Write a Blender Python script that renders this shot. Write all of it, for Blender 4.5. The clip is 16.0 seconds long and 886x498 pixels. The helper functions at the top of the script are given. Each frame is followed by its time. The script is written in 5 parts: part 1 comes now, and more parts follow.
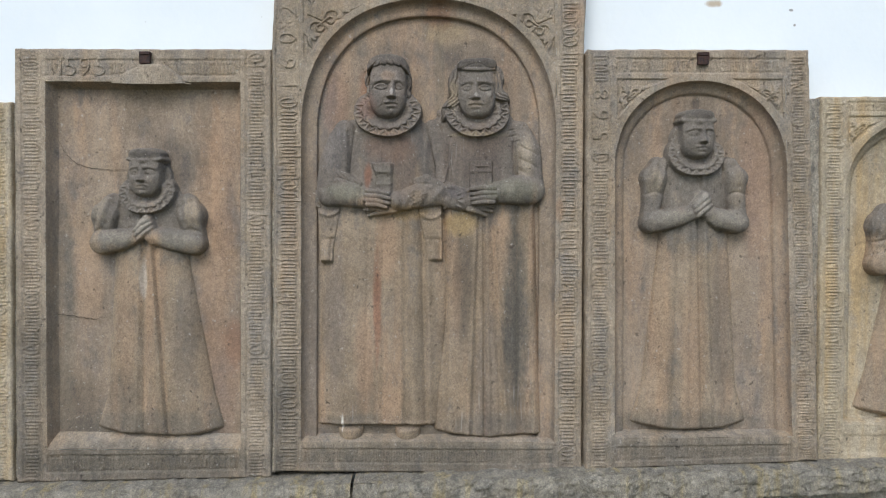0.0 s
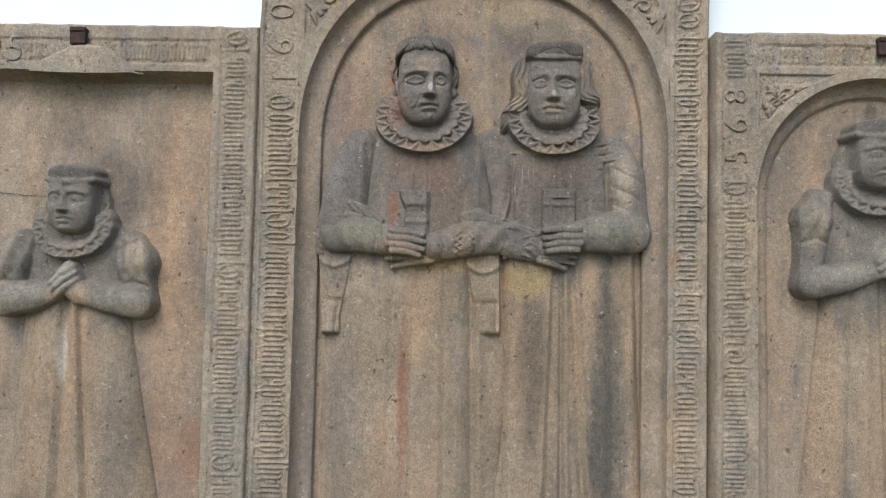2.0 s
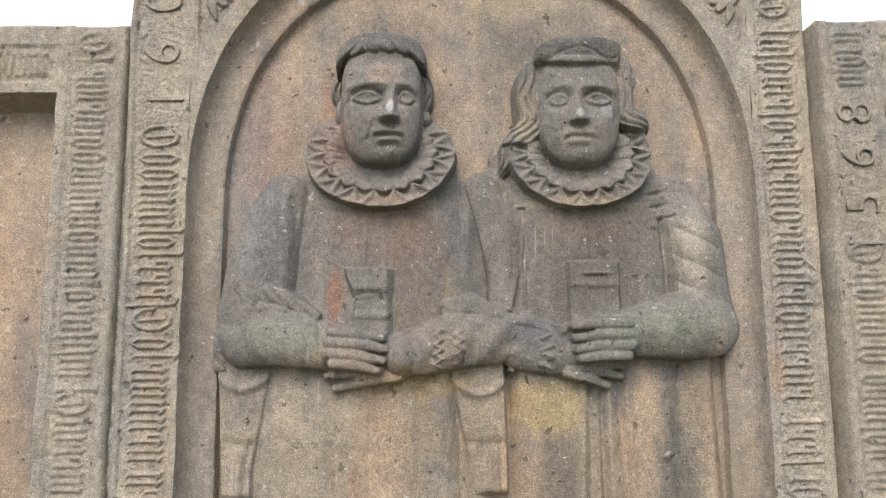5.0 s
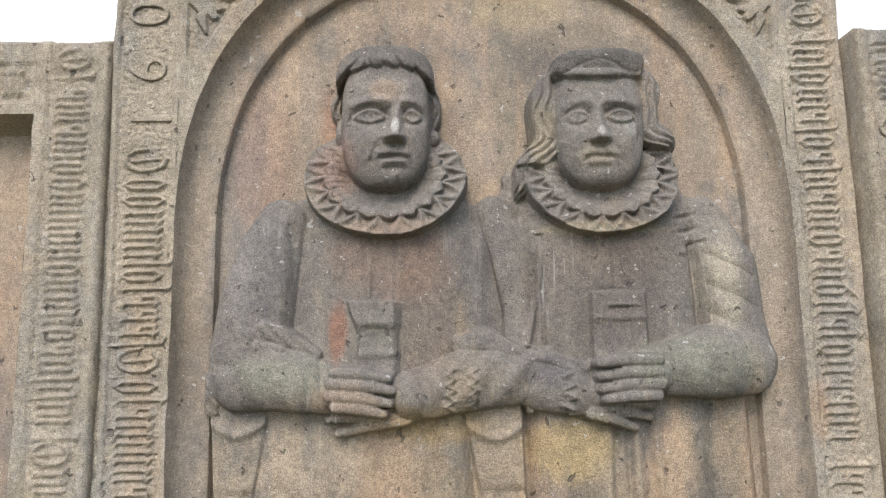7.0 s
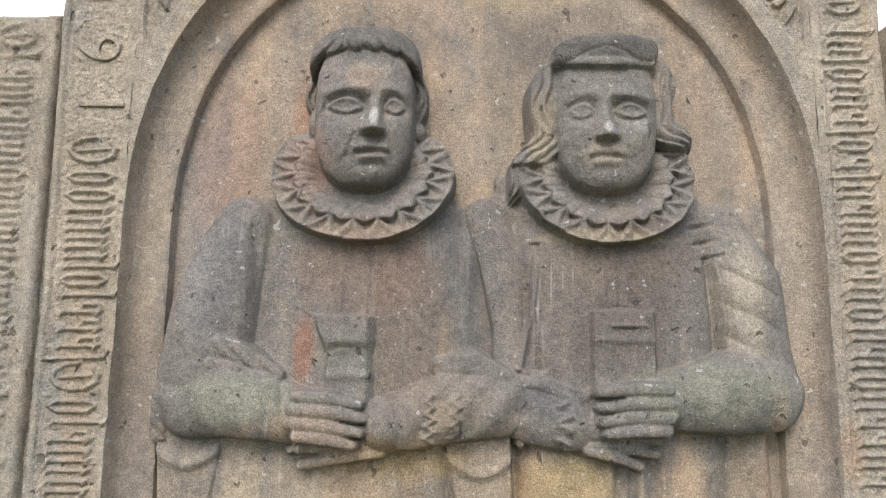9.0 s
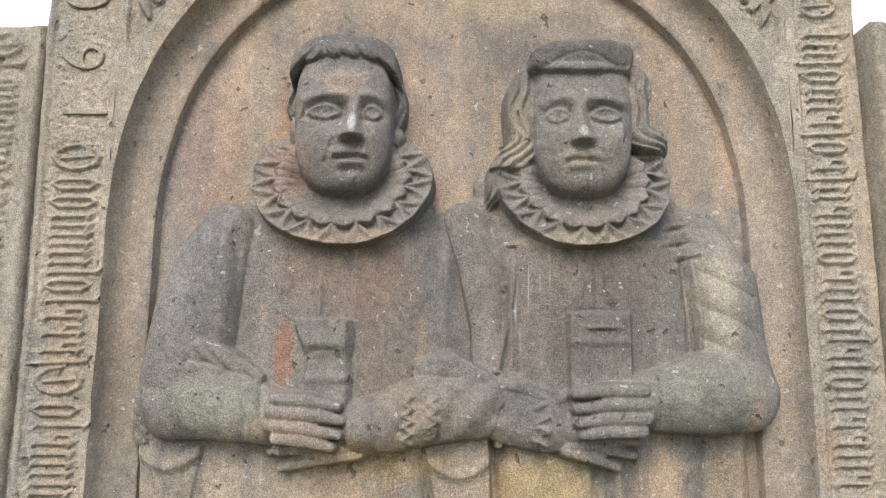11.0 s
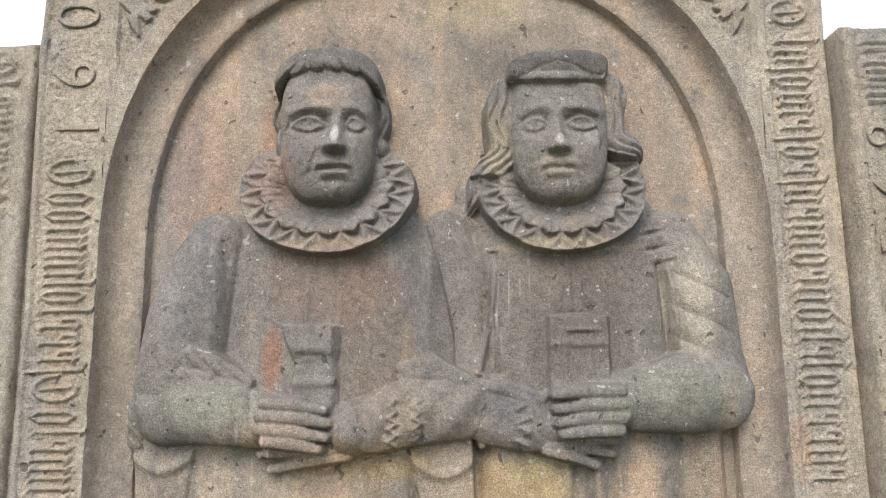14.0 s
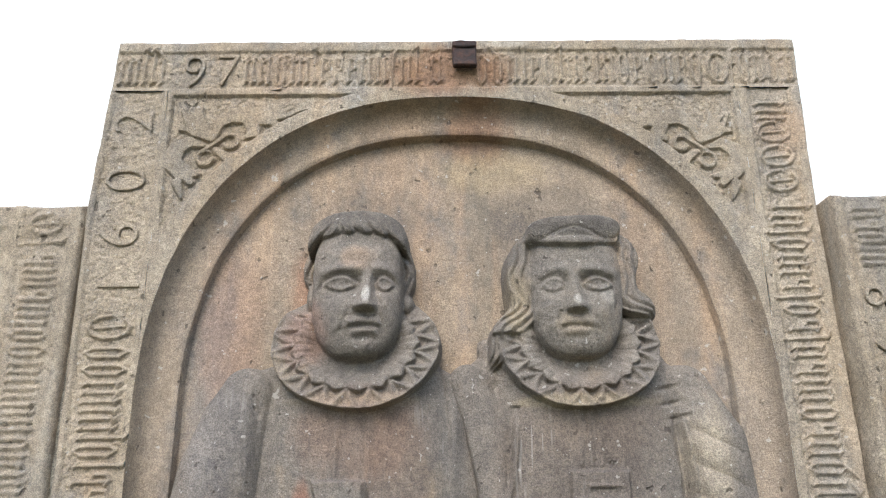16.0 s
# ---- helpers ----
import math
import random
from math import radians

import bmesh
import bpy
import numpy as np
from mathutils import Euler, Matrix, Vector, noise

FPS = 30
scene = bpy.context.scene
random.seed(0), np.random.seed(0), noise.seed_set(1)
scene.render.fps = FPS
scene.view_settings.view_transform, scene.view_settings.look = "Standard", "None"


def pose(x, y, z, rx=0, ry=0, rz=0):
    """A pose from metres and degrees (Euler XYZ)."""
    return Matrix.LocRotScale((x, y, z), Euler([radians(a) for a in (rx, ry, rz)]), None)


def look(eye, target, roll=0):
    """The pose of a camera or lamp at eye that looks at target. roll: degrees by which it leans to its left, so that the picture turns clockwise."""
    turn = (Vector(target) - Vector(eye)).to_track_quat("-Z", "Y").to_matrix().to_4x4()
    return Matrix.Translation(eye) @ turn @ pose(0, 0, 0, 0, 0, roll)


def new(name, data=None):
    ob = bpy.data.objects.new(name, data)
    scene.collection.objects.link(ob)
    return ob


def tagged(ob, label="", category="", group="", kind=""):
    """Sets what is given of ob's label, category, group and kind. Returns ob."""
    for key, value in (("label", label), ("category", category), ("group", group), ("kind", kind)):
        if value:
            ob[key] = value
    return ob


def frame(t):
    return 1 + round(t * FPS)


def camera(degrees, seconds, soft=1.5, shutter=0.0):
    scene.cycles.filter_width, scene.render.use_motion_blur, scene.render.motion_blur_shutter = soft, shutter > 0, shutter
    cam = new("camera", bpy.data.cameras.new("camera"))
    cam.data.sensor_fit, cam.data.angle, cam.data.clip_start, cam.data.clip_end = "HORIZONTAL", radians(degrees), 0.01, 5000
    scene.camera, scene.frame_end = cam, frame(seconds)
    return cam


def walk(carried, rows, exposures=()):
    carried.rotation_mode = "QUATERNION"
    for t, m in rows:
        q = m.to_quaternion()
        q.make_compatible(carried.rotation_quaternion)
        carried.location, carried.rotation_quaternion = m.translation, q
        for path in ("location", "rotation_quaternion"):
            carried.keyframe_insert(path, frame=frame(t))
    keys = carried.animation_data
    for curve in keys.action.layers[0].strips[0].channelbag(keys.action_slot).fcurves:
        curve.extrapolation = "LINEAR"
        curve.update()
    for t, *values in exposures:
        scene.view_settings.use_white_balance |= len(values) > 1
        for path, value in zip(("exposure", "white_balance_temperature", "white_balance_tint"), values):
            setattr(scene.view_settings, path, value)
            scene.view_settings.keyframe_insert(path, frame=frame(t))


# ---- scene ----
cam = camera(61.5, 16.0, soft=1.1)
PATH = [
    (0, (0.06, -2.898, 1.527), (0.052, -0.898, 1.495), 0.2),
    (0.5, (0.054, -2.672, 1.541), (0.002, -0.673, 1.545), 0.4),
    (1, (0.038, -2.468, 1.546), (-0.069, -0.471, 1.579), 1.3),
    (1.5, (-0.029, -2.228, 1.571), (-0.123, -0.231, 1.624), 1.3),
    (2, (-0.078, -1.977, 1.564), (-0.11, 0.02, 1.661), 1.2),
    (2.5, (-0.048, -1.736, 1.586), (-0.073, 0.261, 1.694), 1.0),
    (3, (-0.033, -1.574, 1.621), (-0.086, 0.421, 1.751), 1.5),
    (3.5, (-0.057, -1.486, 1.639), (-0.124, 0.506, 1.801), 1.6),
    (4, (-0.07, -1.411, 1.649), (-0.142, 0.576, 1.865), 1.1),
    (4.5, (-0.077, -1.335, 1.658), (-0.111, 0.648, 1.916), 0.5),
    (4.7, (-0.075, -1.302, 1.66), (-0.058, 0.679, 1.934), -0.1),
    (7, (-0.094, -1.169, 1.716), (-0.067, 0.808, 2.019), -0.9),
    (7.5, (-0.044, -1.091, 1.721), (-0.018, 0.884, 2.035), -0.6),
    (8, (-0.039, -1.027, 1.738), (-0.015, 0.949, 2.044), -0.2),
    (8.5, (-0.059, -1.029, 1.742), (-0.044, 0.946, 2.059), 0.3),
    (9, (-0.06, -1.031, 1.741), (-0.048, 0.943, 2.06), 0.5),
    (9.5, (-0.04, -1.027, 1.735), (-0.026, 0.946, 2.062), 0.5),
    (12, (-0.02, -1.056, 1.74), (-0.035, 0.917, 2.072), 0.2),
    (12.5, (-0.019, -1.059, 1.738), (-0.037, 0.913, 2.071), 0.3),
    (13, (-0.019, -1.061, 1.737), (-0.034, 0.911, 2.069), 0.3),
    (13.5, (-0.009, -1.062, 1.734), (-0.02, 0.91, 2.068), -0.1),
    (14, (0.011, -1.076, 1.743), (-0.004, 0.897, 2.072), -0.6),
    (14.5, (-0.008, -1.088, 1.766), (-0.016, 0.882, 2.11), -0.6),
    (15, (-0.027, -1.1, 1.789), (-0.029, 0.848, 2.239), -0.7),
    (15.5, (-0.034, -1.138, 1.799), (-0.024, 0.785, 2.349), -0.9),
    (16, (-0.043, -1.146, 1.792), (-0.024, 0.753, 2.419), -0.7),
]
walk(cam, [(t, look(eye, target, roll)) for t, eye, target, roll in PATH],
     exposures=((0, 0.33), (1.5, 0.46), (2.5, 0.66), (4, 0.93), (7, 1.05), (9, 1.07), (12, 1.17), (14.5, 1.16), (16, 1.12)))

# ---- light ----
world = bpy.data.worlds.new("overcast_sky")
scene.world = world
world.use_nodes = True
wn = world.node_tree.nodes
sky = wn.new("ShaderNodeTexSky")
sky.sky_type = "NISHITA"
sky.sun_disc = False
sky.sun_elevation = radians(41)
sky.sun_rotation = radians(193)
sky.air_density, sky.dust_density, sky.ozone_density = 1.0, 1.2, 1.6
wn["Background"].inputs["Strength"].default_value = 0.15
world.node_tree.links.new(sky.outputs[0], wn["Background"].inputs["Color"])
sun_data = bpy.data.lights.new("sun", "SUN")
sun_data.energy, sun_data.angle, sun_data.color = 1.85, radians(35), (1.0, 0.97, 0.93)
sun = new("sun", sun_data)
sun.matrix_world = look((-1.3, -5.4, 6.8), (0, 0, 1.5))


# ---- materials ----
def node(nt, kind, **values):
    n = nt.nodes.new(kind)
    for key, value in values.items():
        n.inputs[key].default_value = value
    return n


def math_node(nt, op, a, b=None, c=None, clamp=False):
    n = nt.nodes.new("ShaderNodeMath")
    n.operation, n.use_clamp = op, clamp
    for i, v in enumerate((a, b, c)):
        if v is None:
            continue
        if isinstance(v, (int, float)):
            n.inputs[i].default_value = v
        else:
            nt.links.new(v, n.inputs[i])
    return n.outputs[0]


def mix_color(nt, fac, a, b, blend="MIX"):
    n = nt.nodes.new("ShaderNodeMix")
    n.data_type, n.blend_type = "RGBA", blend
    for socket, v in ((n.inputs[0], fac), (n.inputs[6], a), (n.inputs[7], b)):
        if isinstance(v, (int, float)):
            socket.default_value = v
        elif isinstance(v, tuple):
            socket.default_value = (*v, 1)
        else:
            nt.links.new(v, socket)
    return n.outputs[2]


def ramp(nt, value, lo, hi):
    n = nt.nodes.new("ShaderNodeMapRange")
    n.interpolation_type = "SMOOTHSTEP"
    nt.links.new(value, n.inputs[0])
    n.inputs[1].default_value, n.inputs[2].default_value = lo, hi
    return n.outputs[0]


def noise_node(nt, coord, scale, detail=5, rough=0.6, stretch=None, shift=0.0):
    m = nt.nodes.new("ShaderNodeMapping")
    nt.links.new(coord, m.inputs[0])
    m.inputs["Scale"].default_value = stretch or (1, 1, 1)
    m.inputs["Location"].default_value = (shift, shift * 0.7, shift * 1.3)
    n = node(nt, "ShaderNodeTexNoise", Scale=scale, Detail=detail, Roughness=rough)
    nt.links.new(m.outputs[0], n.inputs["Vector"])
    return n.outputs[0]


def spot(nt, coord, cx, cz, rx, rz, edge=0.6):
    """A soft patch on the slabs, broken up by noise."""
    sep = nt.nodes.new("ShaderNodeSeparateXYZ")
    nt.links.new(coord, sep.inputs[0])
    dx = math_node(nt, "DIVIDE", math_node(nt, "SUBTRACT", sep.outputs[0], cx), rx)
    dz = math_node(nt, "DIVIDE", math_node(nt, "SUBTRACT", sep.outputs[2], cz), rz)
    d = math_node(nt, "ADD", math_node(nt, "MULTIPLY", dx, dx), math_node(nt, "MULTIPLY", dz, dz))
    ragged = noise_node(nt, coord, 26, 6, 0.7, (1, 1, 0.35), cx * 7)
    d = math_node(nt, "ADD", d, math_node(nt, "MULTIPLY", math_node(nt, "SUBTRACT", ragged, 0.5), 2.4))
    return ramp(nt, d, 1.0 + edge, 0.1)


def stone(name, tan, grey, warm, grey_amount=0.45, warm_amount=0.35, stains_and_shading=(), crust=None, bump=0.5, grain=0.35, scale=1.0, drips=0.0):
    """Weathered sandstone: tan ground, grey crust in runs, iron-coloured streaks, grain, pits and pale chips."""
    mat = bpy.data.materials.new(name)
    mat.use_nodes = True
    nt = mat.node_tree
    bsdf = nt.nodes["Principled BSDF"]
    coord = nt.nodes.new("ShaderNodeTexCoord").outputs["Object"]
    runs = noise_node(nt, coord, 5.5 * scale, 7, 0.62, (1.6, 1, 0.28))
    cloud = noise_node(nt, coord, 4.0 * scale, 8, 0.65, None, 3.1)
    blot = noise_node(nt, coord, 15 * scale, 8, 0.7, (1, 1, 0.7), 8.4)
    warm_runs = noise_node(nt, coord, 6.5 * scale, 6, 0.6, (1.5, 1, 0.16), 5.7)
    fine = noise_node(nt, coord, 230, 4, 0.7)
    grit = noise_node(nt, coord, 480, 3, 0.7, None, 1.7)
    col = mix_color(nt, ramp(nt, cloud, 0.35, 0.68), tan, tuple(c * f for c, f in zip(tan, (0.80, 0.78, 0.74))))
    w = ramp(nt, warm_runs, 0.55 - 0.20 * warm_amount, 0.70 - 0.12 * warm_amount)
    col = mix_color(nt, math_node(nt, "MULTIPLY", w, min(1.0, 0.3 + warm_amount)), col, warm)
    g = math_node(nt, "ADD", math_node(nt, "MULTIPLY", runs, 0.55), math_node(nt, "MULTIPLY", blot, 0.45))
    if crust:
        sep = nt.nodes.new("ShaderNodeSeparateXYZ")
        nt.links.new(coord, sep.inputs[0])
        rise = ramp(nt, sep.outputs[2], crust[0], crust[1])
        g = math_node(nt, "ADD", g, math_node(nt, "MULTIPLY", rise, crust[2]))
    gfac = ramp(nt, g, 0.62 - 0.3 * grey_amount, 0.78 - 0.3 * grey_amount)
    col = mix_color(nt, math_node(nt, "MULTIPLY", gfac, 0.88), col, grey)
    for cx, cz, rx, rz, colour, strength in stains_and_shading:
        col = mix_color(nt, math_node(nt, "MULTIPLY", spot(nt, coord, cx, cz, rx, rz), strength), col, colour)
    col = mix_color(nt, math_node(nt, "MULTIPLY", ramp(nt, blot, 0.57, 0.72), 0.25), col, tuple(c * 0.55 for c in grey))
    mottle = noise_node(nt, coord, 48, 6, 0.75, None, 6.6)
    col = mix_color(nt, min(1.0, grain * 0.9), col, mix_color(nt, ramp(nt, mottle, 0.32, 0.68), (0.31, 0.31, 0.32), (0.70, 0.69, 0.67)), "OVERLAY")
    fleck = noise_node(nt, coord, 125, 3, 0.65, (1, 1, 0.85), 44.0)
    col = mix_color(nt, min(1.0, grain * 0.8), col, mix_color(nt, ramp(nt, fleck, 0.30, 0.70), (0.30, 0.30, 0.31), (0.71, 0.70, 0.68)), "OVERLAY")
    col = mix_color(nt, grain, col, mix_color(nt, ramp(nt, fine, 0.25, 0.75), (0.34, 0.34, 0.34), (0.68, 0.67, 0.655)), "OVERLAY")
    col = mix_color(nt, min(1.0, grain * 1.75), col, mix_color(nt, ramp(nt, grit, 0.30, 0.70), (0.27, 0.27, 0.27), (0.74, 0.74, 0.73)), "OVERLAY")
    if drips:
        run = math_node(nt, "MULTIPLY", ramp(nt, noise_node(nt, coord, 120, 2, 0.5, (1, 0.2, 0.045), 9.3), 0.60, 0.70), ramp(nt, noise_node(nt, coord, 9, 3, 0.6, (1, 1, 0.7), 2.6), 0.50, 0.66))
        drip_z = nt.nodes.new("ShaderNodeSeparateXYZ")
        nt.links.new(coord, drip_z.inputs[0])
        run = math_node(nt, "MULTIPLY", run, ramp(nt, drip_z.outputs[2], 1.96, 1.90))
        col = mix_color(nt, math_node(nt, "MULTIPLY", run, drips), col, (0.50, 0.47, 0.43))
    chisel = noise_node(nt, coord, 115, 4, 0.6, (1, 1, 0.55), 31.0)
    drift = noise_node(nt, coord, 9.0 * scale, 6, 0.6, (1.3, 1, 0.45), 15.2)
    col = mix_color(nt, 0.6, col, mix_color(nt, ramp(nt, drift, 0.30, 0.70), (0.39, 0.39, 0.40), (0.62, 0.61, 0.60)), "OVERLAY")
    chips = noise_node(nt, coord, 75, 2, 0.5, None, 12.3)
    col = mix_color(nt, math_node(nt, "MULTIPLY", ramp(nt, chips, 0.70, 0.73), 0.55), col, (0.48, 0.455, 0.41))
    specks = noise_node(nt, coord, 170, 1, 0.5, None, 52.7)
    col = mix_color(nt, math_node(nt, "MULTIPLY", ramp(nt, specks, 0.765, 0.80), 0.6), col, (0.55, 0.53, 0.49))
    pits = noise_node(nt, coord, 58, 2, 0.5, (1, 1, 0.8), 21.9)
    pit = ramp(nt, pits, 0.69, 0.735)
    col = mix_color(nt, math_node(nt, "MULTIPLY", pit, 0.6), col, (0.06, 0.05, 0.042))
    nt.links.new(col, bsdf.inputs["Base Color"])
    bsdf.inputs["Roughness"].default_value = 0.92
    bsdf.inputs["Specular IOR Level"].default_value = 0.25
    h = math_node(nt, "ADD", math_node(nt, "MULTIPLY", fine, 0.5), math_node(nt, "MULTIPLY", grit, 0.55))
    h = math_node(nt, "ADD", h, math_node(nt, "MULTIPLY", noise_node(nt, coord, 60, 6, 0.7, None, 4.4), 1.0))
    h = math_node(nt, "ADD", h, math_node(nt, "MULTIPLY", chisel, 0.4))
    h = math_node(nt, "SUBTRACT", h, math_node(nt, "MULTIPLY", pit, 0.8))
    b = node(nt, "ShaderNodeBump", Strength=min(1.0, bump * 1.4), Distance=0.006)
    nt.links.new(h, b.inputs["Height"])
    nt.links.new(b.outputs[0], bsdf.inputs["Normal"])
    return mat


TAN, GREY, WARM = (0.302, 0.248, 0.193), (0.185, 0.168, 0.152), (0.37, 0.26, 0.175)
RED, RUST, SOOT, ALGAE_HIGHLIGHT = (0.27, 0.095, 0.05), (0.20, 0.085, 0.035), (0.075, 0.068, 0.06), (0.205, 0.20, 0.155)
PALE = (0.45, 0.41, 0.35)
# Low, wide dark entries here and below darken slab bottoms, niche bottoms and hems.
frame_stone = stone("frame_sandstone", (0.365, 0.313, 0.247), (0.265, 0.245, 0.215), (0.385, 0.285, 0.19), 0.5, 0.2, bump=0.7, grain=0.42,
                    stains_and_shading=((-0.02, 2.50, 0.12, 0.05, RUST, 0.6), (0.5, 1.63, 0.02, 0.05, WARM, 0.7), (-0.3, 2.50, 0.06, 0.05, WARM, 0.4), (-1.15, 0.63, 0.55, 0.09, (0.115, 0.108, 0.092), 0.8), (-0.56, 0.80, 0.07, 0.25, (0.115, 0.108, 0.092), 0.5), (-1.56, 0.9, 0.09, 0.35, (0.115, 0.108, 0.092), 0.45), (0.0, 0.66, 0.62, 0.07, (0.115, 0.108, 0.092), 0.7),
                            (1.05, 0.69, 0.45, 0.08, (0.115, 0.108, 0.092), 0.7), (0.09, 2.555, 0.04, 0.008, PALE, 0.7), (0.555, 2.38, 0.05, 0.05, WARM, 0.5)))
panel_stone = stone("niche_sandstone", TAN, GREY, WARM, 0.46, 0.26, bump=0.5, grain=0.35,
                    stains_and_shading=((0.03, 2.40, 0.06, 0.06, RUST, 0.5), (-0.24, 2.10, 0.05, 0.09, RED, 0.35), (0.16, 2.24, 0.14, 0.06, SOOT, 0.4),
                            (-0.16, 2.25, 0.12, 0.05, SOOT, 0.3), (0.03, 2.16, 0.022, 0.22, (0.16, 0.15, 0.125), 0.55), (-0.78, 1.10, 0.05, 0.10, RED, 0.3), (-0.78, 1.9, 0.10, 0.15, WARM, 0.4),
                            (-1.02, 1.82, 0.12, 0.10, SOOT, 0.5), (-1.40, 0.80, 0.10, 0.16, SOOT, 0.4), (1.035, 2.050, 0.018, 0.028, SOOT, 0.7), (1.02, 1.96, 0.13, 0.10, (0.13, 0.11, 0.095), 0.4), (1.27, 1.75, 0.07, 0.30, (0.34, 0.215, 0.15), 0.4),
                            # Tall grey strips at x -0.47 and -1.46 paint shade onto the left jambs.
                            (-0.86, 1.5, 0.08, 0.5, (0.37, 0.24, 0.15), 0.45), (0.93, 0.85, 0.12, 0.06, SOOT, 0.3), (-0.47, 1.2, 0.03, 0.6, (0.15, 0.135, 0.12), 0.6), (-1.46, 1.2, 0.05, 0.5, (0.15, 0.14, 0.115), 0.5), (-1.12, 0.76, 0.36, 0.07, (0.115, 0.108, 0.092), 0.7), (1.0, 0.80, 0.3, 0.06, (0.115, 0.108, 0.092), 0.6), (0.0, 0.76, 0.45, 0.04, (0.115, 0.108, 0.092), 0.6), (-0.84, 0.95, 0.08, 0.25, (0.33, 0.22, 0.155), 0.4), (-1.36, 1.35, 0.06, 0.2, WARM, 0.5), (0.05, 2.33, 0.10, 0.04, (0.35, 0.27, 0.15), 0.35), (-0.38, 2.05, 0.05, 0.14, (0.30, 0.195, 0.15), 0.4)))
figure_stone = stone("figure_sandstone", (0.310, 0.252, 0.188), (0.168, 0.154, 0.138), WARM, 0.35, 0.38, crust=(1.50, 1.75, 0.20), bump=0.6, grain=0.40, drips=0.4,
                     stains_and_shading=((-0.25, 0.80, 0.16, 0.03, (0.15, 0.14, 0.12), 0.5), (0.25, 0.79, 0.2, 0.05, (0.14, 0.13, 0.115), 0.6), (0.43, 1.1, 0.02, 0.3, WARM, 0.6), (-0.26, 1.05, 0.04, 0.2, (0.36, 0.24, 0.16), 0.5), (-0.38, 1.2, 0.05, 0.3, (0.20, 0.175, 0.155), 0.5), (0.22, 1.0, 0.05, 0.25, (0.19, 0.16, 0.135), 0.5), (-0.345, 0.80, 0.005, 0.035, (0.68, 0.66, 0.60), 0.9), (-0.165, 2.205, 0.095, 0.035, SOOT, 0.65), (0.177, 2.198, 0.085, 0.022, SOOT, 0.75), (-0.165, 2.09, 0.075, 0.09, (0.17, 0.15, 0.132), 0.2), (0.175, 2.09, 0.07, 0.085, (0.15, 0.14, 0.122), 0.3),
                             (-0.25, 2.03, 0.04, 0.05, (0.30, 0.19, 0.15), 0.5), (0.085, 2.08, 0.02, 0.06, (0.33, 0.27, 0.18), 0.5), (-0.245, 1.765, 0.016, 0.05, (0.28, 0.13, 0.08), 0.6), (-0.10, 1.62, 0.10, 0.03, (0.36, 0.25, 0.12), 0.5), (-0.21, 1.28, 0.016, 0.22, RED, 0.5), (-0.17, 1.50, 0.05, 0.14, WARM, 0.7),
                             # Brown patches make both chests darker below the collars.
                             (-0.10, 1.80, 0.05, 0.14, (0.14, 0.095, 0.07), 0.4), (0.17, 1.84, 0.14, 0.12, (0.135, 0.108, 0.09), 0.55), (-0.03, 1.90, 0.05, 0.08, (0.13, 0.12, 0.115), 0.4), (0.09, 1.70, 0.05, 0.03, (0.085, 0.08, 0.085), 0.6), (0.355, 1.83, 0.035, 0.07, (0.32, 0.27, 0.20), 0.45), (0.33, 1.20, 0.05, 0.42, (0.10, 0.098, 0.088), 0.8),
                             (0.13, 1.35, 0.04, 0.25, (0.12, 0.10, 0.08), 0.6), (0.12, 1.58, 0.07, 0.05, (0.36, 0.26, 0.12), 0.6),
                             (-0.16, 0.85, 0.05, 0.10, WARM, 0.6), (0.40, 1.50, 0.02, 0.2, WARM, 0.6), (0.37, 1.84, 0.015, 0.10, PALE, 0.15),
                             (-0.150, 2.082, 0.007, 0.016, (0.50, 0.48, 0.44), 0.6), (0.173, 2.072, 0.008, 0.008, (0.45, 0.43, 0.39), 0.55), (0.222, 2.085, 0.012, 0.02, (0.36, 0.34, 0.30), 0.5),
                             (0.17, 2.035, 0.03, 0.02, (0.28, 0.225, 0.155), 0.4), (-0.165, 2.145, 0.03, 0.02, (0.28, 0.20, 0.14), 0.5), (-0.17, 1.93, 0.10, 0.012, (0.33, 0.27, 0.20), 0.6), (0.18, 1.925, 0.10, 0.012, (0.33, 0.28, 0.19), 0.7),
                             # Algae green on the forearms, laid on as a painted highlight too.
                             (-0.33, 1.70, 0.08, 0.035, ALGAE_HIGHLIGHT, 0.7), (0.31, 1.71, 0.12, 0.045, ALGAE_HIGHLIGHT, 0.7), (-0.23, 1.66, 0.05, 0.03, (0.32, 0.21, 0.13), 0.3), (-0.04, 1.70, 0.06, 0.03, (0.24, 0.19, 0.14), 0.3), (0.38, 1.85, 0.025, 0.09, (0.32, 0.275, 0.21), 0.45),
                             (-0.18, 1.76, 0.04, 0.04, ALGAE_HIGHLIGHT, 0.25), (-0.16, 1.88, 0.10, 0.07, (0.20, 0.125, 0.09), 0.45), (0.20, 1.90, 0.10, 0.06, (0.15, 0.115, 0.09), 0.4), (-0.37, 1.88, 0.05, 0.10, (0.165, 0.155, 0.15), 0.5)))
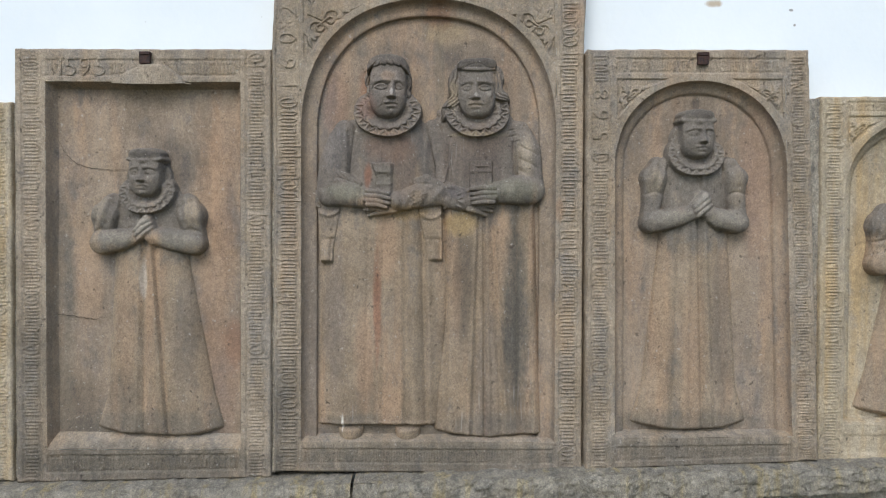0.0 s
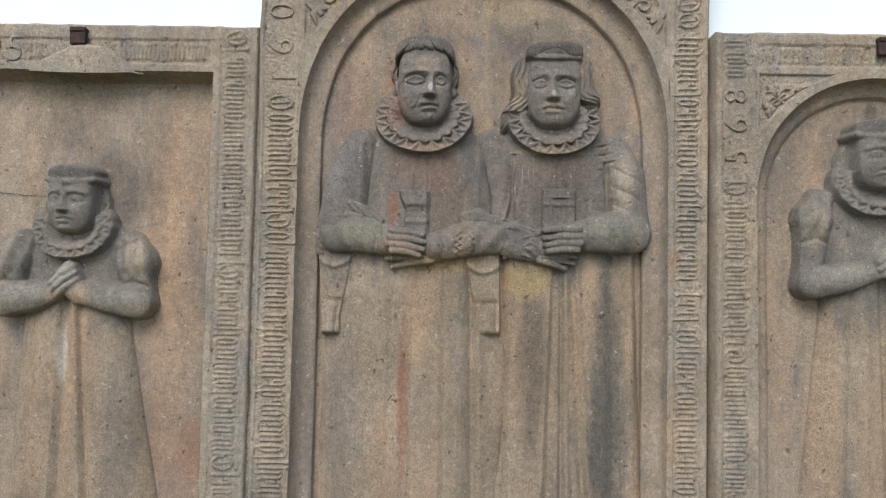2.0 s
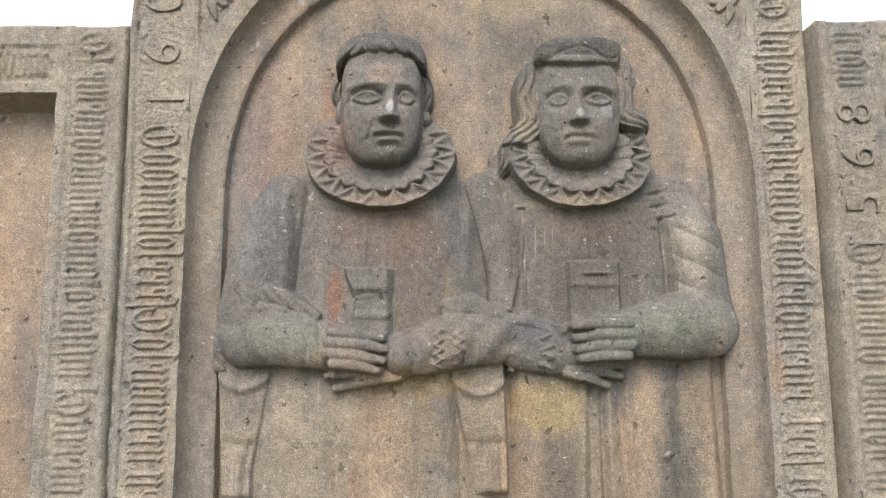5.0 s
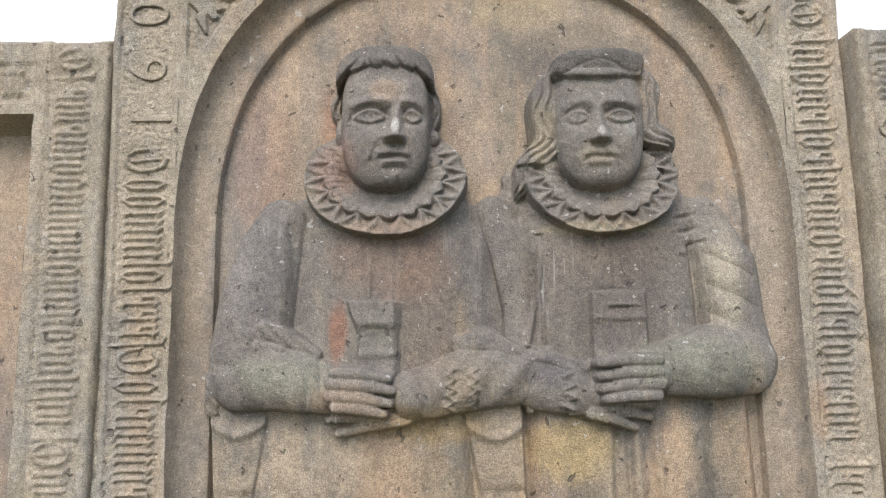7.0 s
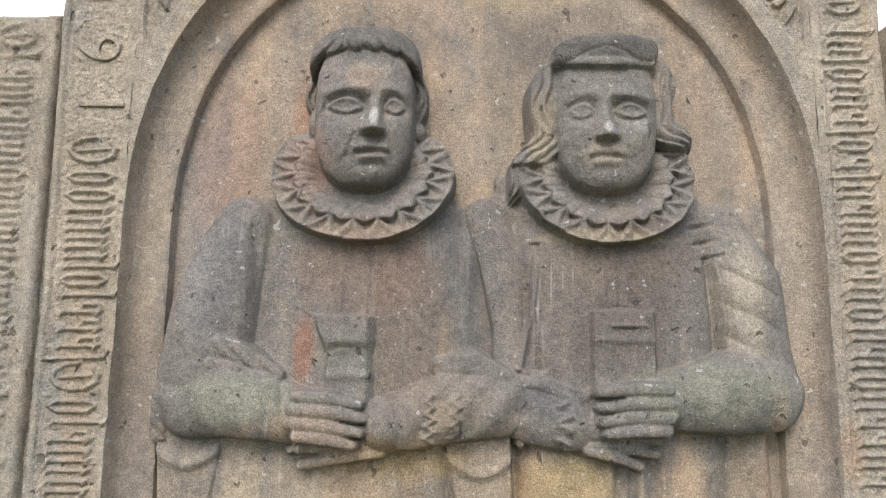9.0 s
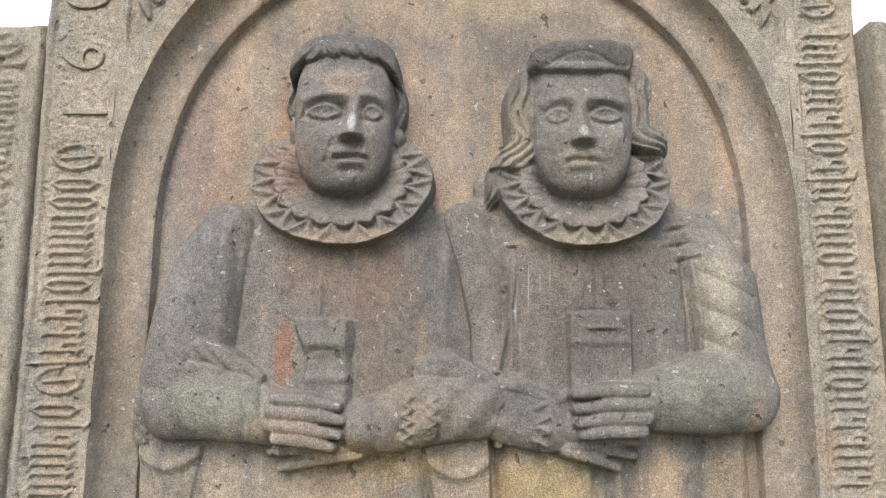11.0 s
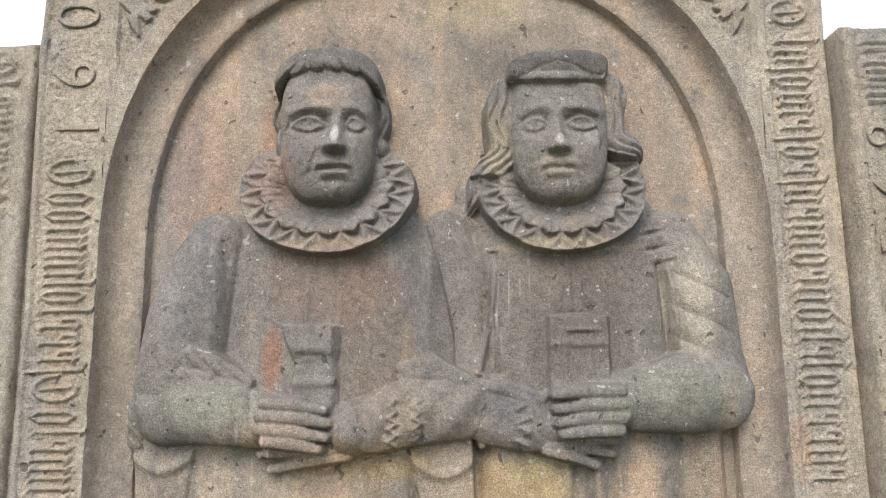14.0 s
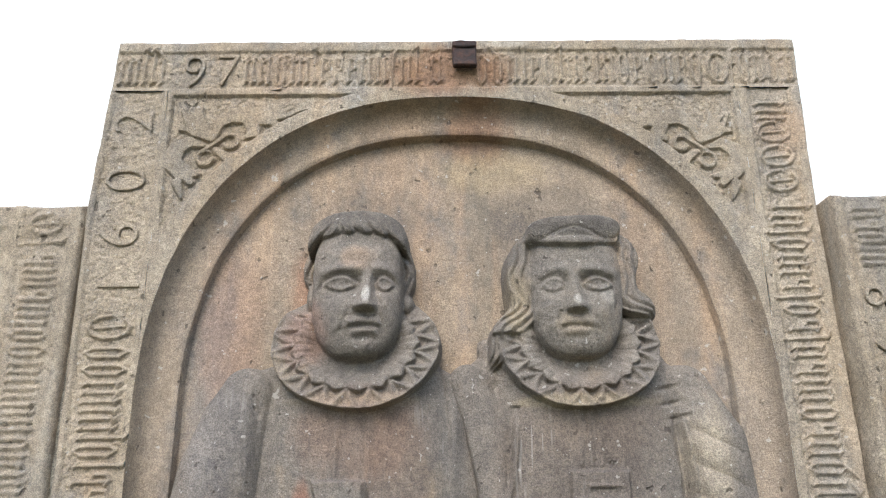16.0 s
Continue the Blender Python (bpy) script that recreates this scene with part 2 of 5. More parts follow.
child_stone = stone("child_figure_sandstone", (0.318, 0.260, 0.194), (0.175, 0.163, 0.145), WARM, 0.30, 0.35, crust=(1.38, 1.60, 0.22), bump=0.6, grain=0.38,
                    stains_and_shading=((-1.13, 1.36, 0.015, 0.08, (0.5, 0.47, 0.42), 0.6), (-1.22, 0.90, 0.08, 0.10, SOOT, 0.4), (-1.1, 0.78, 0.3, 0.06, (0.13, 0.122, 0.105), 0.6), (1.0, 0.81, 0.3, 0.05, (0.13, 0.122, 0.105), 0.6), (-1.20, 1.2, 0.05, 0.25, (0.35, 0.245, 0.165), 0.45), (0.90, 1.2, 0.04, 0.3, (0.35, 0.25, 0.165), 0.45), (1.13, 1.2, 0.04, 0.35, (0.18, 0.155, 0.13), 0.5), (-0.97, 1.1, 0.05, 0.3, (0.19, 0.165, 0.14), 0.45), (1.02, 1.1, 0.05, 0.3, WARM, 0.5), (0.93, 1.605, 0.09, 0.03, (0.28, 0.26, 0.215), 0.6), (1.14, 1.60, 0.08, 0.035, (0.27, 0.25, 0.21), 0.6), (1.04, 1.66, 0.03, 0.05, (0.32, 0.30, 0.26), 0.7),
                            # Pale patches on forearms, palms and sleeve puffs are highlights painted into the colour.
                            (0.86, 1.74, 0.03, 0.06, (0.31, 0.265, 0.20), 0.6), (1.18, 1.72, 0.03, 0.08, (0.30, 0.25, 0.19), 0.5), (-1.22, 1.52, 0.07, 0.025, (0.28, 0.26, 0.215), 0.6), (-0.98, 1.51, 0.08, 0.03, (0.28, 0.26, 0.215), 0.6),
                            (-1.12, 1.57, 0.035, 0.035, (0.31, 0.29, 0.25), 0.7), (-0.93, 1.62, 0.03, 0.07, (0.34, 0.28, 0.205), 0.6), (-1.29, 1.63, 0.03, 0.05, (0.29, 0.25, 0.19), 0.5), (-1.11, 1.845, 0.07, 0.018, SOOT, 0.6), (1.03, 2.0, 0.07, 0.018, SOOT, 0.6)))
ledge_stone = stone("ledge_sandstone", (0.27, 0.258, 0.22), (0.15, 0.147, 0.13), (0.40, 0.32, 0.13), 0.5, 0.2, bump=1.0, grain=0.6, scale=2.0)
mortar_stone = stone("old_mortar", (0.34, 0.32, 0.275), (0.20, 0.195, 0.175), (0.30, 0.20, 0.12), 0.5, 0.2, bump=1.0, grain=0.6, scale=3.0)
pale_stone = stone("pale_sandstone", (0.43, 0.38, 0.29), (0.29, 0.27, 0.235), (0.42, 0.30, 0.15), 0.35, 0.35, bump=0.6, grain=0.4)


def plaster_material():
    mat = bpy.data.materials.new("white_plaster")
    mat.use_nodes = True
    nt = mat.node_tree
    bsdf = nt.nodes["Principled BSDF"]
    coord = nt.nodes.new("ShaderNodeTexCoord").outputs["Object"]
    cloud = noise_node(nt, coord, 1.6, 6, 0.6)
    col = mix_color(nt, ramp(nt, cloud, 0.35, 0.7), (0.735, 0.80, 0.83), (0.69, 0.76, 0.80))
    col = mix_color(nt, math_node(nt, "MULTIPLY", spot(nt, coord, 1.135, 2.470, 0.035, 0.014), 0.9), col, (0.42, 0.34, 0.24))
    col = mix_color(nt, math_node(nt, "MULTIPLY", spot(nt, coord, 1.445, 2.445, 0.010, 0.006, 0.2), 0.8), col, (0.2, 0.19, 0.17))
    col = mix_color(nt, math_node(nt, "MULTIPLY", spot(nt, coord, 1.46, 2.385, 0.006, 0.006, 0.2), 0.8), col, (0.2, 0.19, 0.17))
    dots = noise_node(nt, coord, 22, 2, 0.5, None, 4.0)
    col = mix_color(nt, math_node(nt, "MULTIPLY", ramp(nt, dots, 0.775, 0.80), 0.7), col, (0.25, 0.24, 0.22))
    nt.links.new(col, bsdf.inputs["Base Color"])
    bsdf.inputs["Roughness"].default_value = 0.9
    b = node(nt, "ShaderNodeBump", Strength=0.25, Distance=0.004)
    nt.links.new(noise_node(nt, coord, 35, 6, 0.6, None, 2.0), b.inputs["Height"])
    nt.links.new(b.outputs[0], bsdf.inputs["Normal"])
    return mat


def iron_material():
    mat = bpy.data.materials.new("rusted_iron")
    mat.use_nodes = True
    nt = mat.node_tree
    bsdf = nt.nodes["Principled BSDF"]
    coord = nt.nodes.new("ShaderNodeTexCoord").outputs["Object"]
    n = noise_node(nt, coord, 90, 6, 0.7)
    nt.links.new(mix_color(nt, ramp(nt, n, 0.35, 0.7), (0.022, 0.016, 0.016), (0.07, 0.032, 0.022)), bsdf.inputs["Base Color"])
    bsdf.inputs["Roughness"].default_value = 0.75
    bsdf.inputs["Metallic"].default_value = 0.25
    b = node(nt, "ShaderNodeBump", Strength=0.8, Distance=0.004)
    nt.links.new(n, b.inputs["Height"])
    nt.links.new(b.outputs[0], bsdf.inputs["Normal"])
    return mat


def ground_material():
    mat = bpy.data.materials.new("grass_ground")
    mat.use_nodes = True
    nt = mat.node_tree
    bsdf = nt.nodes["Principled BSDF"]
    coord = nt.nodes.new("ShaderNodeTexCoord").outputs["Object"]
    col = mix_color(nt, noise_node(nt, coord, 3, 6), (0.05, 0.065, 0.025), (0.11, 0.10, 0.06))
    nt.links.new(mix_color(nt, 0.5, col, noise_node(nt, coord, 60, 4), "OVERLAY"), bsdf.inputs["Base Color"])
    bsdf.inputs["Roughness"].default_value = 0.95
    return mat


white_plaster, rusted_iron, grass_ground = plaster_material(), iron_material(), ground_material()


# ---- mesh helpers ----
def empty_thing(name, at, label, category, group="", kind=""):
    ob = new(name)
    ob.empty_display_size = 0.1
    ob.location = at
    return tagged(ob, label, category, group, kind)


def attach(ob, parent):
    ob.parent = parent
    ob.matrix_parent_inverse = Matrix.Translation(-Vector(parent.location))
    return ob


def raw_mesh(name, verts, quads, mat, parent=None, smooth=True, label=""):
    me = bpy.data.meshes.new(name)
    verts = np.asarray(verts, dtype=np.float32)
    quads = np.asarray(quads, dtype=np.int32)
    me.vertices.add(len(verts))
    me.vertices.foreach_set("co", verts.ravel())
    me.loops.add(quads.size)
    me.loops.foreach_set("vertex_index", quads.ravel())
    me.polygons.add(len(quads))
    me.polygons.foreach_set("loop_start", np.arange(len(quads), dtype=np.int32) * 4)
    me.polygons.foreach_set("use_smooth", np.full(len(quads), smooth))
    me.update(calc_edges=True)
    me.materials.append(mat)
    ob = new(name, me)
    if label:
        tagged(ob, label)
    return attach(ob, parent) if parent else ob


def part(name, bm, mat, parent=None, label="", smooth=False):
    me = bpy.data.meshes.new(name)
    bm.to_mesh(me)
    bm.free()
    for p in me.polygons:
        p.use_smooth = smooth
    me.materials.append(mat)
    ob = new(name, me)
    if label:
        tagged(ob, label)
    return attach(ob, parent) if parent else ob


def grid_quads(nv, nu, keep=None):
    i = np.arange(nv * nu).reshape(nv, nu)
    q = np.stack([i[:-1, :-1], i[:-1, 1:], i[1:, 1:], i[1:, :-1]], -1)
    return q[keep] if keep is not None else q.reshape(-1, 4)


RNG = np.random.default_rng(7)
NOISE_GRID = RNG.random((64, 64))


def vnoise(x, z, scale, octaves=3, shift=0.0):
    """Smooth value noise, about -0.5 to 0.5."""
    total, amp, norm = 0.0, 1.0, 0.0
    for o in range(octaves):
        u, v = x * scale + shift + 17.3 * o, z * scale + 1.7 * shift + 9.1 * o
        iu, iv = np.floor(u).astype(int), np.floor(v).astype(int)
        fu, fv = u - iu, v - iv
        fu, fv = fu * fu * (3 - 2 * fu), fv * fv * (3 - 2 * fv)
        g = lambda a, b: NOISE_GRID[(iv + b) % 64, (iu + a) % 64]
        total = total + amp * ((g(0, 0) * (1 - fu) + g(1, 0) * fu) * (1 - fv) + (g(0, 1) * (1 - fu) + g(1, 1) * fu) * fv - 0.5)
        norm += amp
        amp, scale = amp * 0.5, scale * 2
    return total / norm


def step(x, a, b):
    t = np.clip((x - a) / (b - a), 0, 1)
    return t * t * (3 - 2 * t)


def soften(h, times=1):
    for _ in range(times):
        p = np.pad(h, 1, mode="edge")
        h = (p[1:-1, 1:-1] * 4 + 2 * (p[:-2, 1:-1] + p[2:, 1:-1] + p[1:-1, :-2] + p[1:-1, 2:]) + p[:-2, :-2] + p[:-2, 2:] + p[2:, :-2] + p[2:, 2:]) / 16
    return h


# ---- carved strips ----
def carve_script(s, c, seed, lo, hi, gaps=()):
    """Raised strokes of a worn angular script that cannot be read: upright bars with lozenge ends, joined in ones, twos and threes.
    s runs along the line, c across it; both are grids in metres. Returns the height of the strokes."""
    rnd = random.Random(seed)
    h = np.zeros_like(s)
    tall = hi - lo
    along_rows = abs(s[-1, 0] - s[0, 0]) > abs(s[0, -1] - s[0, 0])
    axis = s[:, 0] if along_rows else s[0, :]
    pos, last = float(axis[0]) + 0.014, float(axis[-1]) - 0.02
    pitch = 0.235

    def bar(a0, b0, a1, b1, w0, w1=None):
        reach = tall * (max(abs(a0), abs(a1)) + 0.25)
        i0, i1 = np.searchsorted(axis, pos - reach), np.searchsorted(axis, pos + reach)
        win = (slice(i0, i1), slice(None)) if along_rows else (slice(None), slice(i0, i1))
        A, B = (s[win] - pos) / tall, (c[win] - lo) / tall
        la, lb = a1 - a0, b1 - b0
        t = np.clip(((A - a0) * la + (B - b0) * lb) / (la * la + lb * lb), 0, 1)
        d = np.hypot(A - a0 - t * la, B - b0 - t * lb)
        w = w0 + ((w1 or w0) - w0) * t
        h[win] = np.maximum(h[win], np.clip((w - d) / 0.055 + 0.30, 0, 1))

    def upright(a, top=0.9, foot=0.1, lean=0.0):
        j = rnd.uniform(-0.015, 0.015)
        bar(a + j, foot, a + j + lean, top, 0.058, 0.052)
        bar(a - 0.065 + lean, top - 0.05, a + 0.05 + lean, top + 0.06, 0.048)
        bar(a - 0.05, foot - 0.06, a + 0.065, foot + 0.05, 0.048)

    while pos < last:
        if any(a < pos < b for a, b in gaps):
            pos += 0.006
            continue
        kind = rnd.random()
        if kind < 0.26:
            count = rnd.choice((2, 2, 3))
            for k in range(count):
                upright(k * pitch)
                if k:
                    low = rnd.random() < 0.4
                    bar((k - 1) * pitch + 0.03, 0.06 if low else 0.80, k * pitch - 0.02, 0.18 if low else 0.95, 0.032)
            step_on = count
        elif kind < 0.46:
            bar(0, 0.16, 0, 0.84, 0.06)
            bar(pitch, 0.16, pitch, 0.84, 0.06)
            bar(0, 0.84, pitch * 0.6, 1.02, 0.045)
            bar(pitch * 0.6, 1.02, pitch, 0.84, 0.045)
            bar(0, 0.16, pitch * 0.5, -0.03, 0.045)
            bar(pitch * 0.5, -0.03, pitch, 0.16, 0.045)
            tail = rnd.random()
            if tail < 0.3:
                bar(pitch * 0.6, 1.0, -0.12, 1.26, 0.05, 0.035)
            elif tail < 0.5:
                bar(pitch, 0.16, pitch * 0.7, -0.22, 0.05, 0.03)
                bar(pitch * 0.7, -0.22, -0.1, -0.26, 0.03, 0.04)
            step_on = 2
        elif kind < 0.64:
            upright(0)
            bar(0.02, 0.92, pitch * 0.85, 0.88, 0.045)
            bar(pitch * 0.85, 0.88, pitch * 0.85, 0.58, 0.05)
            bar(pitch * 0.85, 0.58, 0.02, 0.45, 0.028)
            step_on = 1.75
        elif kind < 0.76:
            upright(0, 1.24)
            if rnd.random() < 0.5:
                bar(0, 1.22, pitch * 0.8, 1.12, 0.05, 0.03)
            step_on = 1
        elif kind < 0.84:
            bar(-0.04, -0.24, 0.02, 1.1, 0.035, 0.06)
            bar(0.02, 1.1, pitch * 0.8, 1.2, 0.06, 0.035)
            bar(-0.08, 0.62, 0.14, 0.66, 0.03)
            step_on = 1.1
        elif kind < 0.89:
            turn = [(0.34 + 0.32 * math.cos(radians(q)), 0.5 + 0.52 * math.sin(radians(q))) for q in range(50, 400, 35)]
            for (a0, b0), (a1, b1) in zip(turn[:-1], turn[1:]):
                bar(a0, b0, a1, b1, 0.06)
            bar(0.30, 0.15, 0.36, 0.85, 0.04)
            step_on = 3.3
        elif kind < 0.93:
            step_on = 0.9
        else:
            upright(0)
            step_on = 1
        pos += tall * pitch * (step_on + rnd.uniform(0.0, 0.10))
    return h


def edge_jag(x, z):
    """Small chips along the arrises of the niches."""
    return 0.0045 * vnoise(x, z, 28, 3, 3) + 0.006 * np.clip(vnoise(x, z, 9, 2, 6) - 0.18, 0, 1)


def strip(name, parent, mat, x0, x1, z0, z1, front, band, rims, seed, cell=0.0025, upright=True, gaps=(), skirts="", warp=None, worn=0.0, label=""):
    """A border of a slab as a carved sheet. band: across-limits of the script; rims: across-limits of the sunk ground."""
    xs = np.linspace(x0, x1, max(8, round((x1 - x0) / cell)))
    zs = np.linspace(z0, z1, max(8, round((z1 - z0) / cell)))
    X, Z = np.meshgrid(xs, zs)
    along, across = (Z, X) if upright else (X, Z)
    h = -0.0045 * step(across, rims[0] - 0.003, rims[0] + 0.003) * (1 - step(across, rims[1] - 0.003, rims[1] + 0.003))
    if not upright:
        h = h * step(X, x0, x0 + 0.008) * (1 - step(X, x1 - 0.008, x1))
    sink = h.copy()
    if band:
        k = carve_script(along, across, seed, band[0], band[1], gaps)
        wear = np.clip(1.0 - worn - 0.9 * np.clip(vnoise(X, Z, 7, 3, seed), 0, 1), 0.15, 1)
        h = h + k * 0.0056 * wear
        h = h + (sink < -0.0025) * (1 - k) * 0.0045 * vnoise(X, Z, 170, 2, seed)
    h = h + 0.004 * vnoise(X, Z, 12, 4, 2) + 0.002 * vnoise(X, Z, 60, 3, 5)
    edge = np.full_like(X, 9.0)
    if "l" in skirts: edge = np.minimum(edge, X - x0)
    if "r" in skirts: edge = np.minimum(edge, x1 - X)
    if "t" in skirts: edge = np.minimum(edge, z1 - Z)
    if "b" in skirts: edge = np.minimum(edge, Z - z0)
    chip = 0.007 + 0.010 * np.clip(vnoise(X, Z, 18, 3, seed + 9), 0, 1)
    h = h - 0.009 * (1 - step(edge, 0, chip)) ** 2
    jag = 0.004 * vnoise(X, Z, 22, 3, seed + 4)
    X2 = X + jag * (("l" in skirts) * (X <= x0 + 1e-6) + ("r" in skirts) * (X >= x1 - 1e-6))
    inner = edge_jag(X, Z)
    X2 = X2 + inner * (("l" not in skirts) * (X <= x0 + 1e-6) + ("r" not in skirts) * (X >= x1 - 1e-6))
    Z2 = Z + 1.6 * jag * (("t" in skirts) * (Z >= z1 - 1e-6))
    Y = front - h
    if warp:
        X2, Z2 = warp(X2, Z2)
    nv, nu = X.shape
    verts = np.stack([X2, Y, Z2], -1).reshape(-1, 3)
    quads = [grid_quads(nv, nu)]
    idx = np.arange(nv * nu).reshape(nv, nu)
    sides = {"l": idx[::-1, 0], "r": idx[:, -1], "t": idx[-1, ::-1], "b": idx[0, :]}
    for k in skirts:
        line = sides[k]
        back = verts[line].copy()
        back[:, 1] = SLAB_BACK
        base = len(verts)
        verts = np.concatenate([verts, back])
        n = np.arange(len(line))
        quads.append(np.stack([line[:-1], base + n[:-1], base + n[1:], line[1:]], -1))
    return raw_mesh(name, verts, np.concatenate(quads), mat, parent, True, label)


SLAB_BACK = 0.15


def arch_path(xl, xr, zb, zs, zt, power, wide=1.0):
    """Returns path(offset): the niche's edge from its lower left corner over the arch to its lower right corner."""
    def path(o):
        xa, xb = xl + o, xr - o * wide
        cx, a, b = (xa + xb) / 2, (xb - xa) / 2, zt - zs - o
        th = np.linspace(math.pi, 0, 121)
        c, s = np.cos(th), np.sin(th)
        ax, az = cx + a * np.sign(c) * np.abs(c) ** (2 / power), zs + b * np.abs(s) ** (2 / power)
        up = np.linspace(zb, zs, 90)[:-1]
        return np.concatenate([np.full(89, cx - a), ax, np.full(89, cx + a)]), np.concatenate([up, az, up[::-1]])
    return path


def box_path(xl, xr, zb, zt):
    def path(o):
        up, over = np.linspace(zb, zt - o, 120), np.linspace(xl + o, xr - o, 60)
        return (np.concatenate([np.full(120, xl + o), over[1:-1], np.full(120, xr - o)]),
                np.concatenate([up, np.full(58, zt - o), up[::-1]]))
    return path


def moulding(parent, path, profile, front, mat, warp=None):
    rows = []
    for o, d in profile:
        x, z = path(o)
        wob = edge_jag(x, z) if o == 0 else 0.0035 * vnoise(x, z, 20, 3, o * 40)
        px, pz = x + wob, z + wob * 0.6
        if warp:
            px, pz = warp(px, pz)
        rows.append(np.stack([px, front + d + 0.003 * vnoise(x, z, 14, 3, 5 + o * 30), pz], -1))
    P = np.array(rows)
    nv, nu = P.shape[:2]
    return raw_mesh("niche_moulding", P.reshape(-1, 3), grid_quads(nv, nu)[:, ::-1], mat, parent)


def back_panel(parent, x0, x1, z0, z1, y, mat, warp=None, seed=0):
    xs, zs = np.linspace(x0, x1, 120), np.linspace(z0, z1, 220)
    X, Z = np.meshgrid(xs, zs)
    Y = y + 0.008 * vnoise(X, Z, 3.5, 3, seed) + 0.002 * vnoise(X, Z, 30, 3, seed + 4)
    if warp:
        X, Z = warp(X, Z)
    return raw_mesh("niche_back", np.stack([X, Y, Z], -1).reshape(-1, 3), grid_quads(220, 120), mat, parent)


def spandrel_height(X, Z, cx, cz, side, size):
    """Flat-carved flourish: a lobed bud, two broad curling leaves with tails, a tie bar and small curls."""
    u, v = (X - cx) / size * side, (Z - cz) / size
    h = np.zeros_like(X)

    def line(*pts):
        nonlocal h
        for (u0, v0, w0), (u1, v1, w1) in zip(pts[:-1], pts[1:]):
            lu, lv = u1 - u0, v1 - v0
            t = np.clip(((u - u0) * lu + (v - v0) * lv) / (lu * lu + lv * lv), 0, 1)
            d = np.hypot(u - u0 - t * lu, v - v0 - t * lv)
            h = np.maximum(h, step(1.22 * (w0 + (w1 - w0) * t) - d, 0.0, 0.035))

    def curl(pu, pv, r, a0, a1, w0, w1):
        n = 12
        line(*[(pu + r * math.cos(radians(a0 + (a1 - a0) * k / n)), pv + r * math.sin(radians(a0 + (a1 - a0) * k / n)), w0 + (w1 - w0) * k / n) for k in range(n + 1)])

    line((-0.04, 0.10, 0.08), (-0.30, 0.31, 0.17), (-0.62, 0.64, 0.02))
    line((-0.28, 0.36, 0.12), (-0.24, 0.70, 0.02))
    line((-0.34, 0.30, 0.10), (-0.62, 0.26, 0.03))
    line((0.02, 0.12, 0.05), (0.07, 0.38, 0.09), (0.28, 0.54, 0.13), (0.55, 0.55, 0.16), (0.80, 0.52, 0.15), (1.02, 0.40, 0.08))
    line((0.62, 0.48, 0.15), (0.68, 0.22, 0.11), (0.56, 0.12, 0.05))
    line((0.95, 0.50, 0.09), (1.25, 0.52, 0.05), (1.60, 0.68, 0.012))
    line((0.24, 0.17, 0.045), (-0.20, -0.16, 0.045))
    curl(-0.13, -0.27, 0.13, 60, 350, 0.035, 0.05)
    curl(0.30, 0.05, 0.12, 120, -140, 0.04, 0.06)
    line((-0.18, -0.04, 0.05), (-0.42, 0.03, 0.10), (-0.62, -0.10, 0.13), (-0.68, -0.34, 0.15), (-0.50, -0.56, 0.13), (-0.22, -0.58, 0.05))
    line((-0.50, -0.50, 0.12), (-0.34, -0.72, 0.07))
    line((-0.56, -0.74, 0.09), (-0.47, -1.02, 0.03))
    line((0.04, -0.12, 0.06), (0.34, -0.33, 0.10))
    return h


def spandrels(parent, path, z_top, front, mat, flourishes, rim, cell=0.003, warp=None, seed=0):
    """The field between the arch and the upper border, fitted to the arch's edge."""
    ax, az = path(0)
    ax, az = ax[89:-89], az[89:-89]
    n = round((ax[-1] - ax[0]) / cell)
    th = np.linspace(0, len(ax) - 1, n)
    x = np.interp(th, np.arange(len(ax)), ax)
    zlow = np.interp(th, np.arange(len(az)), az)
    m = round((z_top - az[0]) / cell)
    V = np.linspace(0, 1, m)[:, None]
    X = np.repeat(x[None, :], m, 0)
    Z = zlow[None, :] + V * (z_top - zlow)[None, :]
    h = np.zeros_like(X)
    cx, a = (ax[0] + ax[-1]) / 2, (ax[-1] - ax[0]) / 2
    away = Z - zlow[None, :]
    scale_n = np.clip(np.gradient(zlow, x + 1e-9 * np.arange(n)), -8, 8)
    dist = away / np.sqrt(1 + scale_n[None, :] ** 2)
    field = step(dist, rim, rim + 0.006) * (1 - step(Z, z_top - 0.012, z_top - 0.006)) * (1 - step(np.abs(X - cx), a - 0.012, a - 0.006))
    lift = np.zeros_like(X)
    for fx, fz, side, size in flourishes:
        lift = np.maximum(lift, spandrel_height(X, Z, fx, fz, side, size))
    h = -0.0068 * field * (1 - lift) + field * (1 - lift) * 0.0045 * vnoise(X, Z, 170, 2, seed)
    h = h + 0.004 * vnoise(X, Z, 12, 4, 2) + 0.002 * vnoise(X, Z, 60, 3, 5)
    chip = edge_jag(X[0], Z[0])
    X[0], Z[0] = X[0] + chip, Z[0] + 0.6 * chip
    if warp:
        X, Z = warp(X, Z)
    return raw_mesh("spandrel", np.stack([X, front - h, Z], -1).reshape(-1, 3), grid_quads(m, n), mat, parent)


